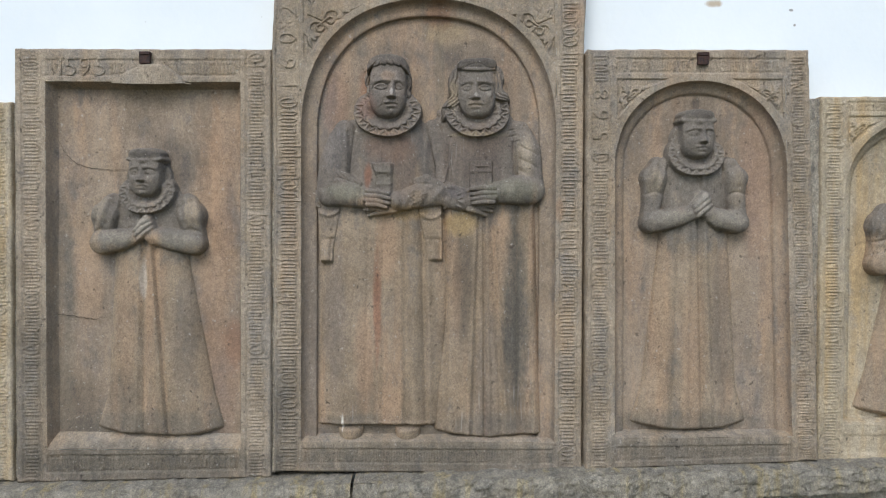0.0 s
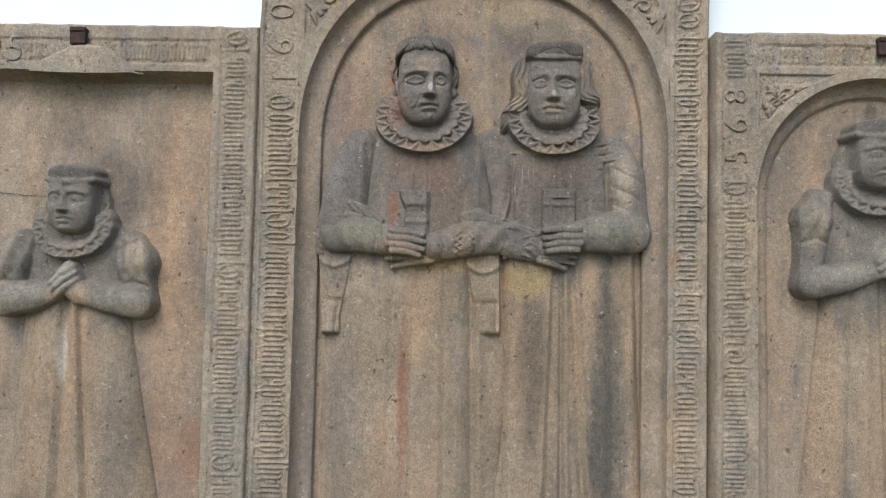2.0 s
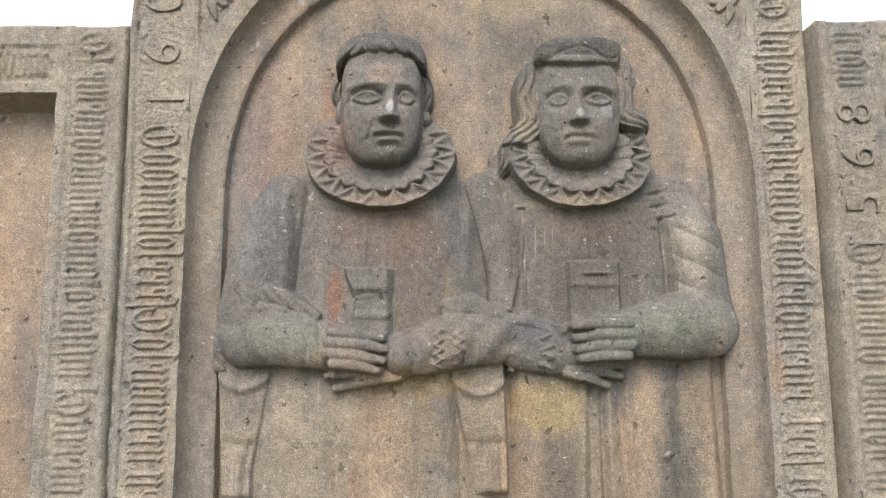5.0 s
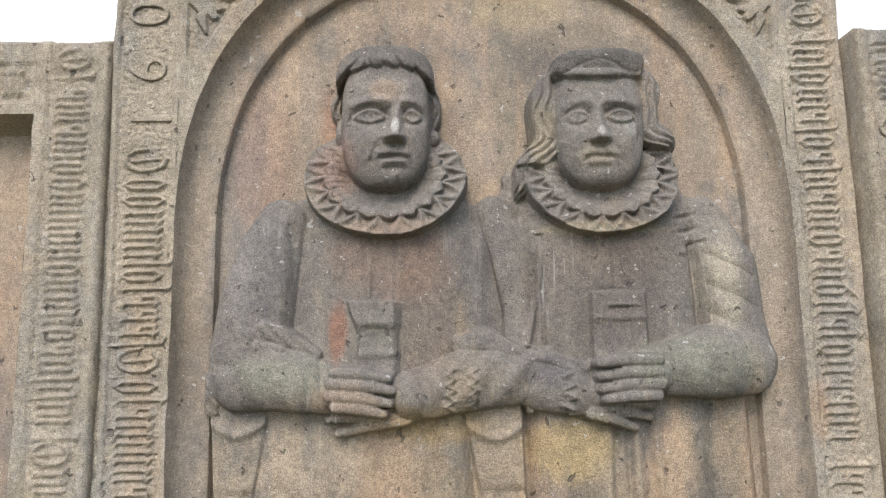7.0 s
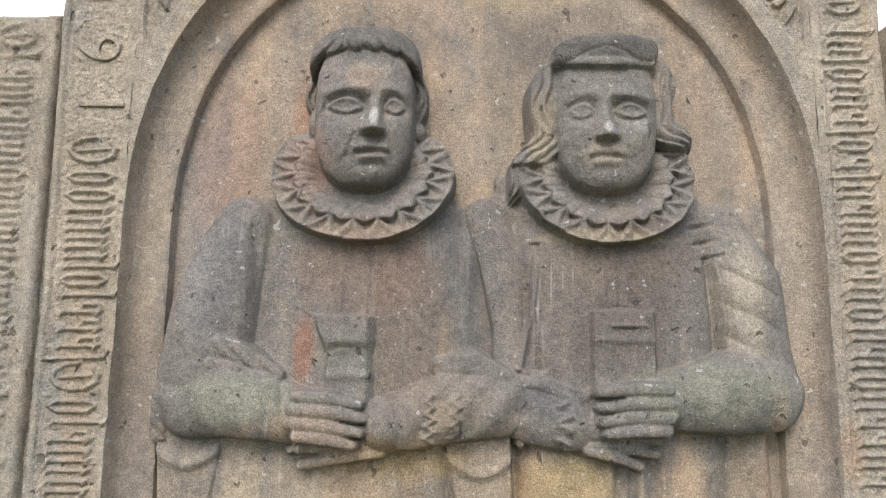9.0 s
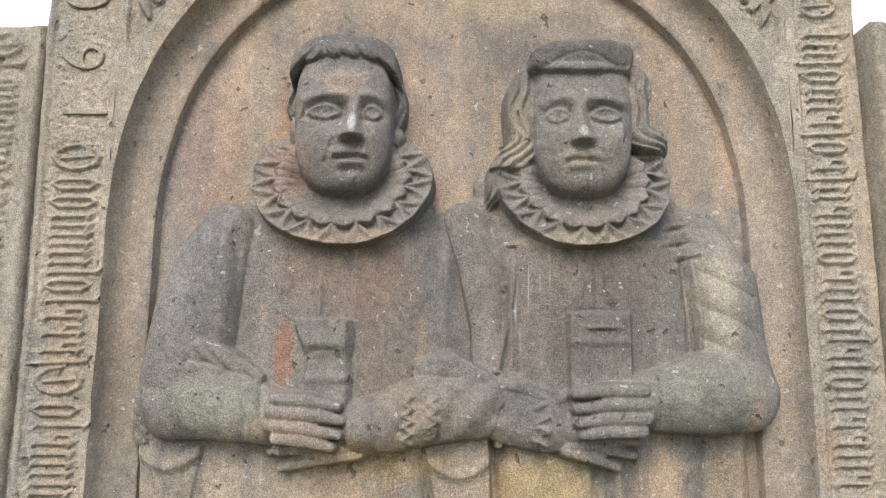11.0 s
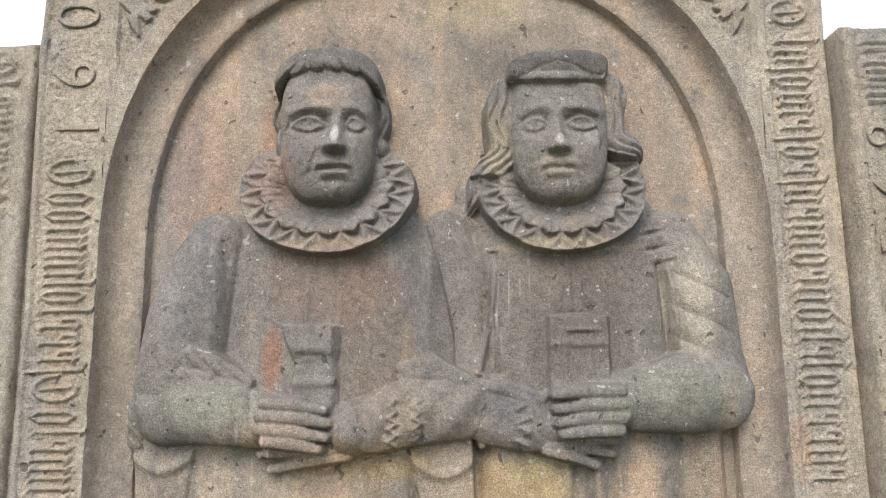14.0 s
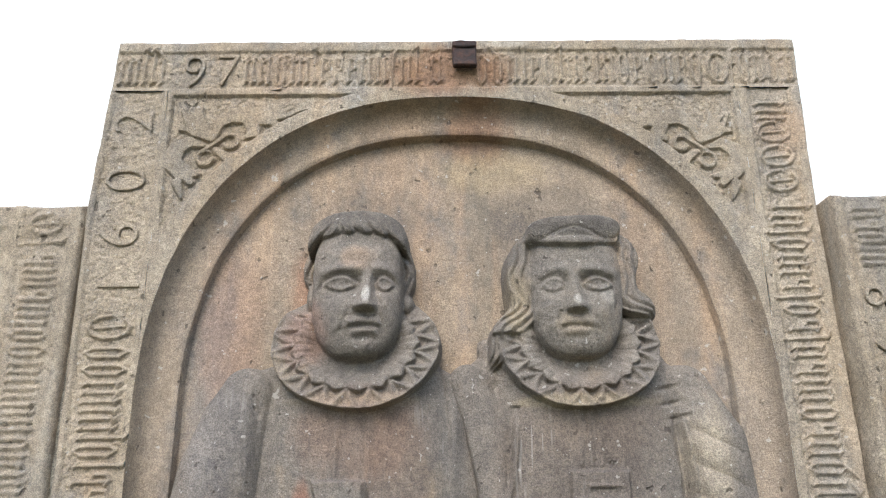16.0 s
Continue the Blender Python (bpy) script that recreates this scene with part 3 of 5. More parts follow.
def sill(parent, x0, x1, z_front, z_back, front, depth, mat, warp=None, seed=0):
    """The sloping bottom of a niche."""
    xs, v = np.linspace(x0, x1, 160), np.linspace(0, 1, 14)
    X, V = np.meshgrid(xs, v)
    Y = front + V * depth + 0.004 * vnoise(X, V, 10, 3, seed)
    Z = z_front + (z_back - z_front) * V ** 0.8 + 0.008 * vnoise(X, V * 0.1, 14, 3, seed + 3)
    if warp:
        X, Z = warp(X, Z)
    return raw_mesh("niche_sill", np.stack([X, Y, Z], -1).reshape(-1, 3), grid_quads(14, 160), mat, parent)


CAVETTO = [(0, 0.0), (0.002, 0.006), (0.004, 0.018), (0.009, 0.029), (0.017, 0.037), (0.028, 0.042), (0.040, 0.044), (0.041, 0.050), (0.044, 0.056), (0.06, 0.060)]

BROAD_CAVETTO = [(0, 0.0), (0.002, 0.005), (0.004, 0.015), (0.009, 0.026), (0.018, 0.034), (0.030, 0.036), (0.044, 0.036), (0.0550, 0.035), (0.0558, 0.037), (0.0566, 0.052), (0.060, 0.058), (0.07, 0.064)]


# ---- carved figures ----
def dome(X, Z, cx, cz, rx, rz, h, rot=0.0, p=2.0, q=0.5):
    a = radians(rot)
    u, v = (X - cx) * math.cos(a) + (Z - cz) * math.sin(a), -(X - cx) * math.sin(a) + (Z - cz) * math.cos(a)
    return h * np.clip(1 - np.abs(u / rx) ** p - np.abs(v / rz) ** p, 0, 1) ** q


def tube(X, Z, pts, flat=1.0):
    """A rounded limb through points (x, z, radius, base height)."""
    out = np.zeros_like(X)
    for (x0, z0, r0, b0), (x1, z1, r1, b1) in zip(pts[:-1], pts[1:]):
        lx, lz = x1 - x0, z1 - z0
        t = np.clip(((X - x0) * lx + (Z - z0) * lz) / (lx * lx + lz * lz), 0, 1)
        d2 = (X - x0 - t * lx) ** 2 + (Z - z0 - t * lz) ** 2
        r = r0 + (r1 - r0) * t
        k = np.clip(1 - d2 / (r * r), 0, 1)
        out = np.maximum(out, np.where(k > 0, (b0 + (b1 - b0) * t) * step(k, 0, 0.10) + flat * r * np.sqrt(k), 0))
    return out


def robe(X, Z, left, right, zlo, zhi, h, folds, rise=4.0, curve=0.0):
    """A body between two outlines, each a list of (z, x) from low to high, with ridges and valleys (x low, x high, width, height)."""
    lz, lx = zip(*left)
    rz, rx = zip(*right)
    xl, xr = np.interp(Z, lz, lx), np.interp(Z, rz, rx)
    s = (X - (xl + xr) / 2) / ((xr - xl) / 2)
    body = h * np.clip(1 - np.abs(s) ** rise, 0, 1) ** 0.75 * step(Z - curve * s * s + 0.012 * vnoise(X, Z, 14, 2, 8), zlo - 0.004, zlo + 0.012) * (1 - step(Z, zhi - 0.03, zhi))
    f = np.zeros_like(X)
    t = np.clip((Z - zlo) / (zhi - zlo), 0, 1)
    for x_low, x_high, w, amp in folds:
        f = f + amp * np.exp(-((X - x_low - (x_high - x_low) * t) / w) ** 2)
    return np.where(body > 0, body + f * step(body, 0, 0.5 * h), 0)


def ruff(X, Z, cx, cz, rx, rz, base, cut, pleats=17):
    """A round pleated collar: a seamed inner disc that overhangs a rim of folded, pointed pleats."""
    u, v = (X - cx) / rx, (Z - cz) / rz
    r, th = np.hypot(u, v), np.arctan2(v, u)
    r = r * (1 + 0.010 * np.sin(5 * th + cx * 9) + 0.02 * vnoise(X, Z, 30, 2, pleats + 3))
    phase = (th * pleats / (2 * math.pi) + 0.22 * vnoise(X, Z, 18, 2, pleats)) % 1.0
    saw = np.abs(phase * 2 - 1)
    plane = base + 0.026 * np.clip(-v, -1, 1) + 0.008 * np.clip(r, 0, 0.8) - 0.022 * (1 - step(r, 0.40, 0.66))
    seam = np.exp(-((phase - 0.5) / 0.05) ** 2)
    lip = 0.72 + 0.03 * np.cos(phase * 2 * math.pi) + 0.03 * vnoise(X, Z, 50, 2, 6)
    disc = (-0.0036 * seam + 0.0030 * (phase - 0.5)) * step(r, 0.42, 0.52)
    band = np.clip((r - lip) / (0.99 - lip), 0, 1)
    ridge = np.clip(1 - np.abs(saw - band * 0.92 - 0.04) / 0.46, 0, 1)
    worn = 0.75 + 0.5 * vnoise(X, Z, 24, 2, 1)
    sunk = -0.0150 * worn * (1 - ridge ** 0.8) * (1 - 0.45 * band) - 0.0035
    rim = 0.004 * np.exp(-((band - 0.93) / 0.07) ** 2)
    on = step(r, lip - 0.008, lip + 0.012)
    h = (plane + disc * (1 - on) + (sunk + rim) * on) * (1 - step(r, 0.990, 1.008))
    return h * (1 - step(Z, cut - 0.02, cut + 0.035))


def face(X, Z, cx, cz, rx, rz, base, lift, turn=0.0, strong=1.0, beard=0.0, seed=9, eroded=0.5):
    """A plain weathered head: brow, sockets, lids, nose, lips and chin. turn is the share by which it looks aside."""
    v = (Z - cz) / rz
    taper = 1.0 - 0.11 * np.clip(-v, 0, 1) ** 2.2
    u0 = (X - cx) / rx / taper
    h = lift * np.clip(1 - np.abs(u0) ** 2.7 - np.abs(v) ** 3.4, 0, 1) ** 0.42
    inside = step(h, 0, lift * 0.45)
    U = (X - cx) / rx - turn
    v = v + 0.13
    U = np.where(U < 0, U / (1 + turn), U / (1 - turn))
    k = strong
    spot_at = lambda a, b, ra, rb: np.exp(-((U - a) / ra) ** 2 - ((v - b) / rb) ** 2)
    f = np.zeros_like(X)
    for sgn in (-1, 1):
        e = U - sgn * 0.46
        ev = 0.155 - 0.02 * e * sgn
        near = 1 - step(np.abs(e), 0.24, 0.33)
        f = f - 0.0120 * k * spot_at(sgn * 0.44, 0.15, 0.27, 0.13) - 0.0055 * k * spot_at(sgn * 0.20, 0.18, 0.09, 0.13)
        f = f + 0.0105 * k * np.clip(1 - (e / 0.25) ** 2 - ((v - ev) / 0.10) ** 2, 0, 1) ** 0.5
        upper, lower = ev + 0.085 * (1 - (e / 0.27) ** 2), ev - 0.075 * (1 - (e / 0.27) ** 2)
        f = f + 0.0036 * k * near * np.exp(-((v - upper) / 0.026) ** 2) + 0.0022 * k * near * np.exp(-((v - lower) / 0.028) ** 2)
        f = f - 0.0024 * k * near * np.exp(-((v - upper - 0.065) / 0.030) ** 2)
        iris = np.hypot(e * rx, (v - ev) * rz)
        f = f - 0.0022 * k * np.exp(-((iris - 0.0072) / 0.0017) ** 2) - 0.0028 * k * np.exp(-(iris / 0.0028) ** 2)
        f = f + 0.0060 * k * np.exp(-((v - 0.37 + 0.20 * np.clip(e * sgn + 0.1, 0, 1) ** 1.5) / 0.075) ** 2) * (1 - step(np.abs(e), 0.30, 0.46))
        f = f + 0.0055 * spot_at(sgn * 0.50, -0.20, 0.26, 0.24)
        f = f - 0.0026 * k * np.exp(-((np.abs(U) - 0.26 - 0.55 * np.clip(-0.15 - v, 0, 1)) / 0.05) ** 2) * step(-v, 0.12, 0.22) * (1 - step(-v, 0.46, 0.60)) * (U * sgn > 0)
    t = np.clip((0.27 - v) / 0.47, 0, 1)
    f = f + (0.0045 + 0.0185 * t ** 1.15) * k * np.exp(-np.abs(U / (0.105 + 0.075 * t)) ** 2.6) * step(v, -0.255, -0.20) * (1 - step(v, 0.22, 0.40))
    for sgn in (-1, 1):
        f = f + 0.0070 * k * spot_at(sgn * 0.19, -0.175, 0.075, 0.055)
    f = f - 0.0040 * k * spot_at(0, -0.285, 0.16, 0.030)
    vm = -0.435 - 0.16 * np.abs(U) ** 1.5
    wide = 1 - step(np.abs(U), 0.24, 0.36)
    f = f - 0.0042 * k * wide * np.exp(-((v - vm) / 0.024) ** 2)
    f = f + 0.0034 * k * wide * np.exp(-((v - vm - 0.055) / 0.032) ** 2) + 0.0052 * k * (1 - step(np.abs(U), 0.18, 0.32)) * np.exp(-((v - vm + 0.070) / 0.045) ** 2)
    f = f - 0.0035 * spot_at(0, -0.60, 0.26, 0.045) + 0.0055 * spot_at(0, -0.74, 0.26, 0.12)
    if beard:
        hairs = 0.65 + 0.35 * np.sin((X - cx) * 420 + 6 * vnoise(X, Z, 50, 2, 3))
        f = f + 0.0060 * beard * hairs * np.exp(-((v - vm - 0.115 + 0.15 * np.abs(U)) / 0.050) ** 2) * (1 - step(np.abs(U), 0.40, 0.58)) * step(np.abs(U), 0.03, 0.09)
        f = f + 0.0045 * beard * hairs * spot_at(0, -0.72, 0.15, 0.13)
    blotch = np.clip(vnoise(X, Z, 20, 2, seed) + 0.12, 0, 1)
    f = f * (1 - eroded * np.clip(2.2 * blotch, 0, 0.85)) + 0.0030 * vnoise(X, Z, 45, 3, seed) + 0.006 * eroded * blotch * vnoise(X, Z, 110, 2, seed + 5)
    h = h + f * inside
    return np.where(h > 0.002, h + base * (0.55 + 0.45 * inside), 0)


def hair_cap(X, Z, cx, cz, rx, rz, base, lift, line, seed):
    """Short combed-back hair that ends in a thick row of curls over the brow; line is the height of its lower edge."""
    u = (X - cx) / rx
    h = dome(X, Z, cx, cz, rx, rz, lift, 0, 2.5, 0.42)
    phase = (X - cx) / 0.0255 + 0.75 * (Z - line) / 0.03 * np.sign(X - cx + 0.03) + 0.5 * vnoise(X, Z, 18, 2, seed)
    tuft = np.abs(np.sin(phase * math.pi)) ** 0.7
    lower = line - 0.024 * np.abs(u) ** 3 - 0.007 * tuft
    m = step(Z, lower - 0.002, lower + 0.004)
    row = np.exp(-((Z - lower - 0.012) / 0.016) ** 2)
    comb = np.sin(phase * 2 * math.pi * 2.6 + 2 * vnoise(X, Z, 40, 2, seed))
    full = h + base + row * (0.0080 * tuft + 0.002) + 0.0013 * comb + 0.005 * vnoise(X, Z, 55, 2, seed)
    return np.where((h > 0) & (m > 0.01), full * m, 0)


def strands(X, Z, pts, base, seed, waves=4.0):
    """A lock of long hair with ridges that run along it."""
    best = np.zeros_like(X)
    for _ in range(2):
        cut = [pts[0]]
        for a, c in zip(pts[:-1], pts[1:]):
            cut += [tuple(0.75 * p + 0.25 * q for p, q in zip(a, c)), tuple(0.25 * p + 0.75 * q for p, q in zip(a, c))]
        pts = cut + [pts[-1]]
    for (x0, z0, r0), (x1, z1, r1) in zip(pts[:-1], pts[1:]):
        lx, lz = x1 - x0, z1 - z0
        ln = math.hypot(lx, lz)
        t = np.clip(((X - x0) * lx + (Z - z0) * lz) / (ln * ln), 0, 1)
        w = ((X - x0) * lz - (Z - z0) * lx) / ln
        d2 = (X - x0 - t * lx) ** 2 + (Z - z0 - t * lz) ** 2
        r = r0 + (r1 - r0) * t
        k = np.clip(1 - d2 / (r * r), 0, 1)
        ridge = 0.0045 * np.sin(w / r * waves * math.pi * 0.6 + 2.4 * np.sin(Z * 85 + seed) + 3 * vnoise(X, Z, 20, 2, seed))
        best = np.maximum(best, np.where(k > 0, base * step(k, 0, 0.3) * np.clip(r / 0.018, 0.5, 1) + r * 0.5 * np.sqrt(k) + 0.8 * ridge * step(k, 0, 0.3), 0))
    return best


def fingers(X, Z, rows, r, base):
    out = np.zeros_like(X)
    for x0, z0, x1, z1 in rows:
        xm, zm = (x0 + x1) / 2, (z0 + z1) / 2 + 0.003
        out = np.maximum(out, tube(X, Z, [(x0, z0, r, base), (xm, zm, r * 1.05, base + 0.003), (x1, z1, r * 0.8, base - 0.006)]))
    return out


def relief(name, X, Z, H, back, mat, parent, label, warp=None, seed=0):
    """Turns a height sheet into a carved mesh that stands out of the niche's back."""
    H = H + (H > 0.003) * (0.004 * vnoise(X, Z, 14, 3, seed) + 0.0012 * vnoise(X, Z, 90, 3, seed + 3))
    H = soften(H, 1)
    Y = back + 0.010 - H - 0.010 * step(H, 0.0, 0.006)
    m = H > 0.0006
    c = m[:-1, :-1] | m[1:, :-1] | m[:-1, 1:] | m[1:, 1:]
    quads = grid_quads(*X.shape, keep=c)
    if warp:
        X, Z = warp(X, Z)
    verts = np.stack([X, Y, Z], -1).reshape(-1, 3)
    used = np.unique(quads)
    remap = np.zeros(len(verts), dtype=np.int32)
    remap[used] = np.arange(len(used))
    return raw_mesh(name, verts[used], remap[quads], mat, parent, True, label)


def sheet(x0, x1, z0, z1, cell, z_fine=None, coarse=None):
    xs = np.linspace(x0, x1, round((x1 - x0) / cell))
    if z_fine:
        zs = np.concatenate([np.arange(z0, z_fine, coarse), np.arange(z_fine, z1, cell)])
    else:
        zs = np.arange(z0, z1, cell)
    return np.meshgrid(xs, zs)


def man_with_beaker(parent, back):
    X, Z = sheet(-0.47, 0.09, 0.66, 2.25, 0.0015, 1.56, 0.004)
    H = robe(X, Z, [(0.70, -0.452), (0.78, -0.448), (1.42, -0.428), (1.62, -0.435), (1.70, -0.450), (1.78, -0.450), (1.82, -0.438), (1.88, -0.414), (1.94, -0.382), (1.98, -0.340), (2.0, -0.28)],
             [(0.70, 0.02), (0.78, 0.026), (1.29, 0.070), (1.64, 0.055), (1.90, 0.03), (1.965, 0.0), (2.0, -0.06)], 0.778, 2.04, 0.032,
             [(-0.225, -0.215, 0.012, 0.005), (-0.255, -0.235, 0.010, -0.004), (-0.19, -0.185, 0.008, -0.004), (-0.06, -0.075, 0.022, 0.011), (-0.015, -0.045, 0.012, -0.012),
              (-0.095, -0.105, 0.012, -0.009), (0.0, -0.02, 0.014, 0.006), (-0.40, -0.40, 0.010, -0.006), (-0.34, -0.33, 0.03, 0.005)], 5.0)
    H = H + (H > 0.01) * (Z < 0.80) * 0.004 * step(Z, 0.80, 0.795)
    # chest and hanging gown edges
    H = np.maximum(H, dome(X, Z, -0.168, 1.82, 0.158, 0.24, 0.056, 0, 2.6))
    for x in (-0.195, -0.16, -0.145):
        H = H + 0.003 * np.exp(-((X - x) / 0.004) ** 2) * (Z > 1.80) * (Z < 1.93)
    # hanging sleeves
    for (a, b, c, d, zt, zb) in ((-0.449, -0.348, -0.436, -0.380, 1.655, 1.425), (-0.055, 0.046, -0.012, 0.050, 1.645, 1.432)):
        t = np.clip((Z - zb) / (zt - zb), 0, 1)
        xl, xr = c + (a - c) * t, d + (b - d) * np.clip(t * 1.3 - 0.3, 0, 1)
        m = step(X, xl, xl + 0.005) * (1 - step(X, xr - 0.005, xr)) * step(Z, zb, zb + 0.005) * (Z < zt + 0.03)
        s = 0.033 + 0.005 * np.sin((X - xl) / (xr - xl) * 3.1) - 0.005 * np.exp(-((X - xr + 0.014) / 0.005) ** 2) * (t < 0.42) - 0.004 * np.exp(-((t - 0.40) / 0.03) ** 2) + 0.004 * np.exp(-((t - 0.06) / 0.05) ** 2)
        s = s + 0.007 * np.exp(-((Z - zt + 0.045 - 0.012 * ((X - xl) / (xr - xl) - 0.5) ** 2 * 8) / 0.008) ** 2)
        H = np.maximum(H, m * s)
    # feet
    for fx in (-0.315, -0.09):
        H = np.maximum(H, dome(X, Z, fx, 0.765, 0.050, 0.068, 0.050) * (Z < 0.775))
    # arms: sleeve with a rope-like turned-back cuff, ringed forearms, pinked wrist edge
    sleeve = tube(X, Z, [(-0.338, 1.945, 0.042, 0.024), (-0.356, 1.90, 0.052, 0.027), (-0.374, 1.82, 0.062, 0.029), (-0.384, 1.735, 0.066, 0.030)], 0.66)
    H = np.maximum(H, sleeve + (sleeve > 0.01) * 0.002 * np.sin(X * 60 + Z * 25))
    H = H - 0.006 * np.exp(-((X + 0.316 + 0.9 * (Z - 1.86) ** 2) / 0.007) ** 2) * step(Z, 1.74, 1.79) * (1 - step(Z, 1.90, 1.97)) * (H > 0.02)
    H = H + 0.005 * np.exp(-((X + 0.022 - (Z - 1.83) * 0.05) / 0.010) ** 2) * step(Z, 1.72, 1.75) * (1 - step(Z, 1.88, 1.94)) * (H > 0.02)
    arm = tube(X, Z, [(-0.392, 1.695, 0.052, 0.036), (-0.350, 1.702, 0.056, 0.044), (-0.305, 1.690, 0.048, 0.050), (-0.258, 1.680, 0.041, 0.048)], 0.75)
    arm = arm + (arm > 0.01) * (0.0020 * np.sin(X * 130 + (Z - 1.69) * 50) + 0.0025 * vnoise(X, Z, 60, 2, 12) - 0.006 * np.exp(-((X + 0.263 + 0.2 * (Z - 1.68)) / 0.004) ** 2))
    H = np.maximum(H, arm)
    cuff = tube(X, Z, [(-0.444, 1.650, 0.013, 0.032), (-0.434, 1.700, 0.017, 0.046), (-0.402, 1.746, 0.019, 0.060), (-0.355, 1.768, 0.018, 0.066), (-0.318, 1.757, 0.015, 0.062), (-0.280, 1.732, 0.012, 0.054)], 0.5)
    H = np.maximum(H, cuff + (cuff > 0.02) * 0.0012 * np.sin(X * 330 + Z * 330))
    inner_cuff = tube(X, Z, [(-0.420, 1.676, 0.009, 0.048), (-0.402, 1.722, 0.009, 0.063), (-0.365, 1.747, 0.009, 0.071), (-0.330, 1.738, 0.008, 0.070)], 0.6)
    H = np.maximum(H, inner_cuff)
    arm = tube(X, Z, [(0.020, 1.700, 0.054, 0.034), (-0.04, 1.690, 0.050, 0.042), (-0.100, 1.672, 0.043, 0.048)], 0.75)
    arm = arm + (arm > 0.01) * (0.003 * vnoise(X, Z, 55, 2, 2) + 0.0020 * np.sin(X * 120 - Z * 90))
    H = np.maximum(H, arm)
    for dx, dz in ((0.0, 0.0), (0.020, 0.016)):
        H = np.maximum(H, tube(X, Z, [(0.050 + dx * 0.3, 1.658 - dz, 0.008, 0.034), (0.044 + dx * 0.4, 1.700, 0.013, 0.058), (0.022 + dx * 0.4, 1.732, 0.014, 0.062), (-0.012, 1.746 + dz * 0.7, 0.014, 0.060), (-0.055, 1.738 + dz * 0.6, 0.011, 0.052)], 0.5))
    for wx in (-0.075, -0.040):
        tooth = np.abs(((Z * 62 + 0.2) % 1.0) * 2 - 1)
        H = H + 0.0055 * np.exp(-((X - wx - 0.010 * tooth) / 0.0045) ** 2) * (np.abs(Z - 1.676) < 0.034) * (H > 0.03)
    # beaker
    t = np.clip((Z - 1.695) / 0.12, 0, 1)
    xl = -0.222 - 0.012 * step(t, 0.5, 0.95) + 0.006 * np.sin(t * 3)
    cup = step(X, xl, xl + 0.006) * (1 - step(X, -0.146, -0.131)) * step(1.818 - Z, 0, 0.006) * (Z > 1.66)
    cs = 0.066 + 0.010 * step(t, 0.52, 0.72) + 0.004 * np.exp(-((t - 0.30) / 0.05) ** 2) - 0.003 * np.exp(-((t - 0.62) / 0.04) ** 2) * (np.abs(X + 0.185) < 0.02)
    H = np.maximum(H, cup * cs * (1 - 0.30 * step(X, -0.158, -0.140)))
    # clasped fingers and thumbs
    H = np.maximum(H, dome(X, Z, -0.246, 1.680, 0.036, 0.044, 0.088, 0, 2.4))
    H = np.maximum(H, dome(X, Z, -0.128, 1.668, 0.046, 0.046, 0.086, 15, 2.4))
    H = np.maximum(H, fingers(X, Z, [(-0.245, 1.704, -0.165, 1.694), (-0.250, 1.687, -0.160, 1.676), (-0.250, 1.669, -0.163, 1.657), (-0.243, 1.653, -0.172, 1.641)], 0.0100, 0.084))
    H = np.maximum(H, fingers(X, Z, [(-0.130, 1.638, -0.258, 1.632), (-0.135, 1.630, -0.242, 1.611)], 0.0095, 0.050))
    # collar and head
    H = np.maximum(H, ruff(X, Z, -0.170, 2.016, 0.133, 0.103, 0.056, 2.075))
    side = strands(X, Z, [(-0.100, 2.185, 0.012), (-0.089, 2.150, 0.013), (-0.088, 2.120, 0.011), (-0.093, 2.100, 0.009)], 0.040, 2, 3.0)
    side = np.maximum(side, strands(X, Z, [(-0.242, 2.178, 0.011), (-0.252, 2.155, 0.012), (-0.253, 2.135, 0.011), (-0.247, 2.120, 0.009)], 0.034, 6, 3.0))
    for ex, ez, er in ((-0.243, 2.094, 0.034), (-0.090, 2.084, 0.020)):
        ear = dome(X, Z, ex, ez, 0.013, er, 0.046)
        side = np.maximum(side, ear - 0.006 * np.exp(-((X - ex) / 0.004) ** 2 - ((Z - ez) / (er * 0.6)) ** 2) * (ear > 0))
    H = np.where(side > 0.02, np.maximum(H, side), H)
    head = np.maximum(face(X, Z, -0.168, 2.100, 0.073, 0.111, 0.050, 0.046, 0.28, 1.15, 0.9, 9, 0.5), hair_cap(X, Z, -0.169, 2.178, 0.081, 0.058, 0.052, 0.034, 2.190, 3))
    H = np.maximum(H, head)
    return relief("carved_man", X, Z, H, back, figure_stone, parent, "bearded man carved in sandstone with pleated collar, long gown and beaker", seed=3)


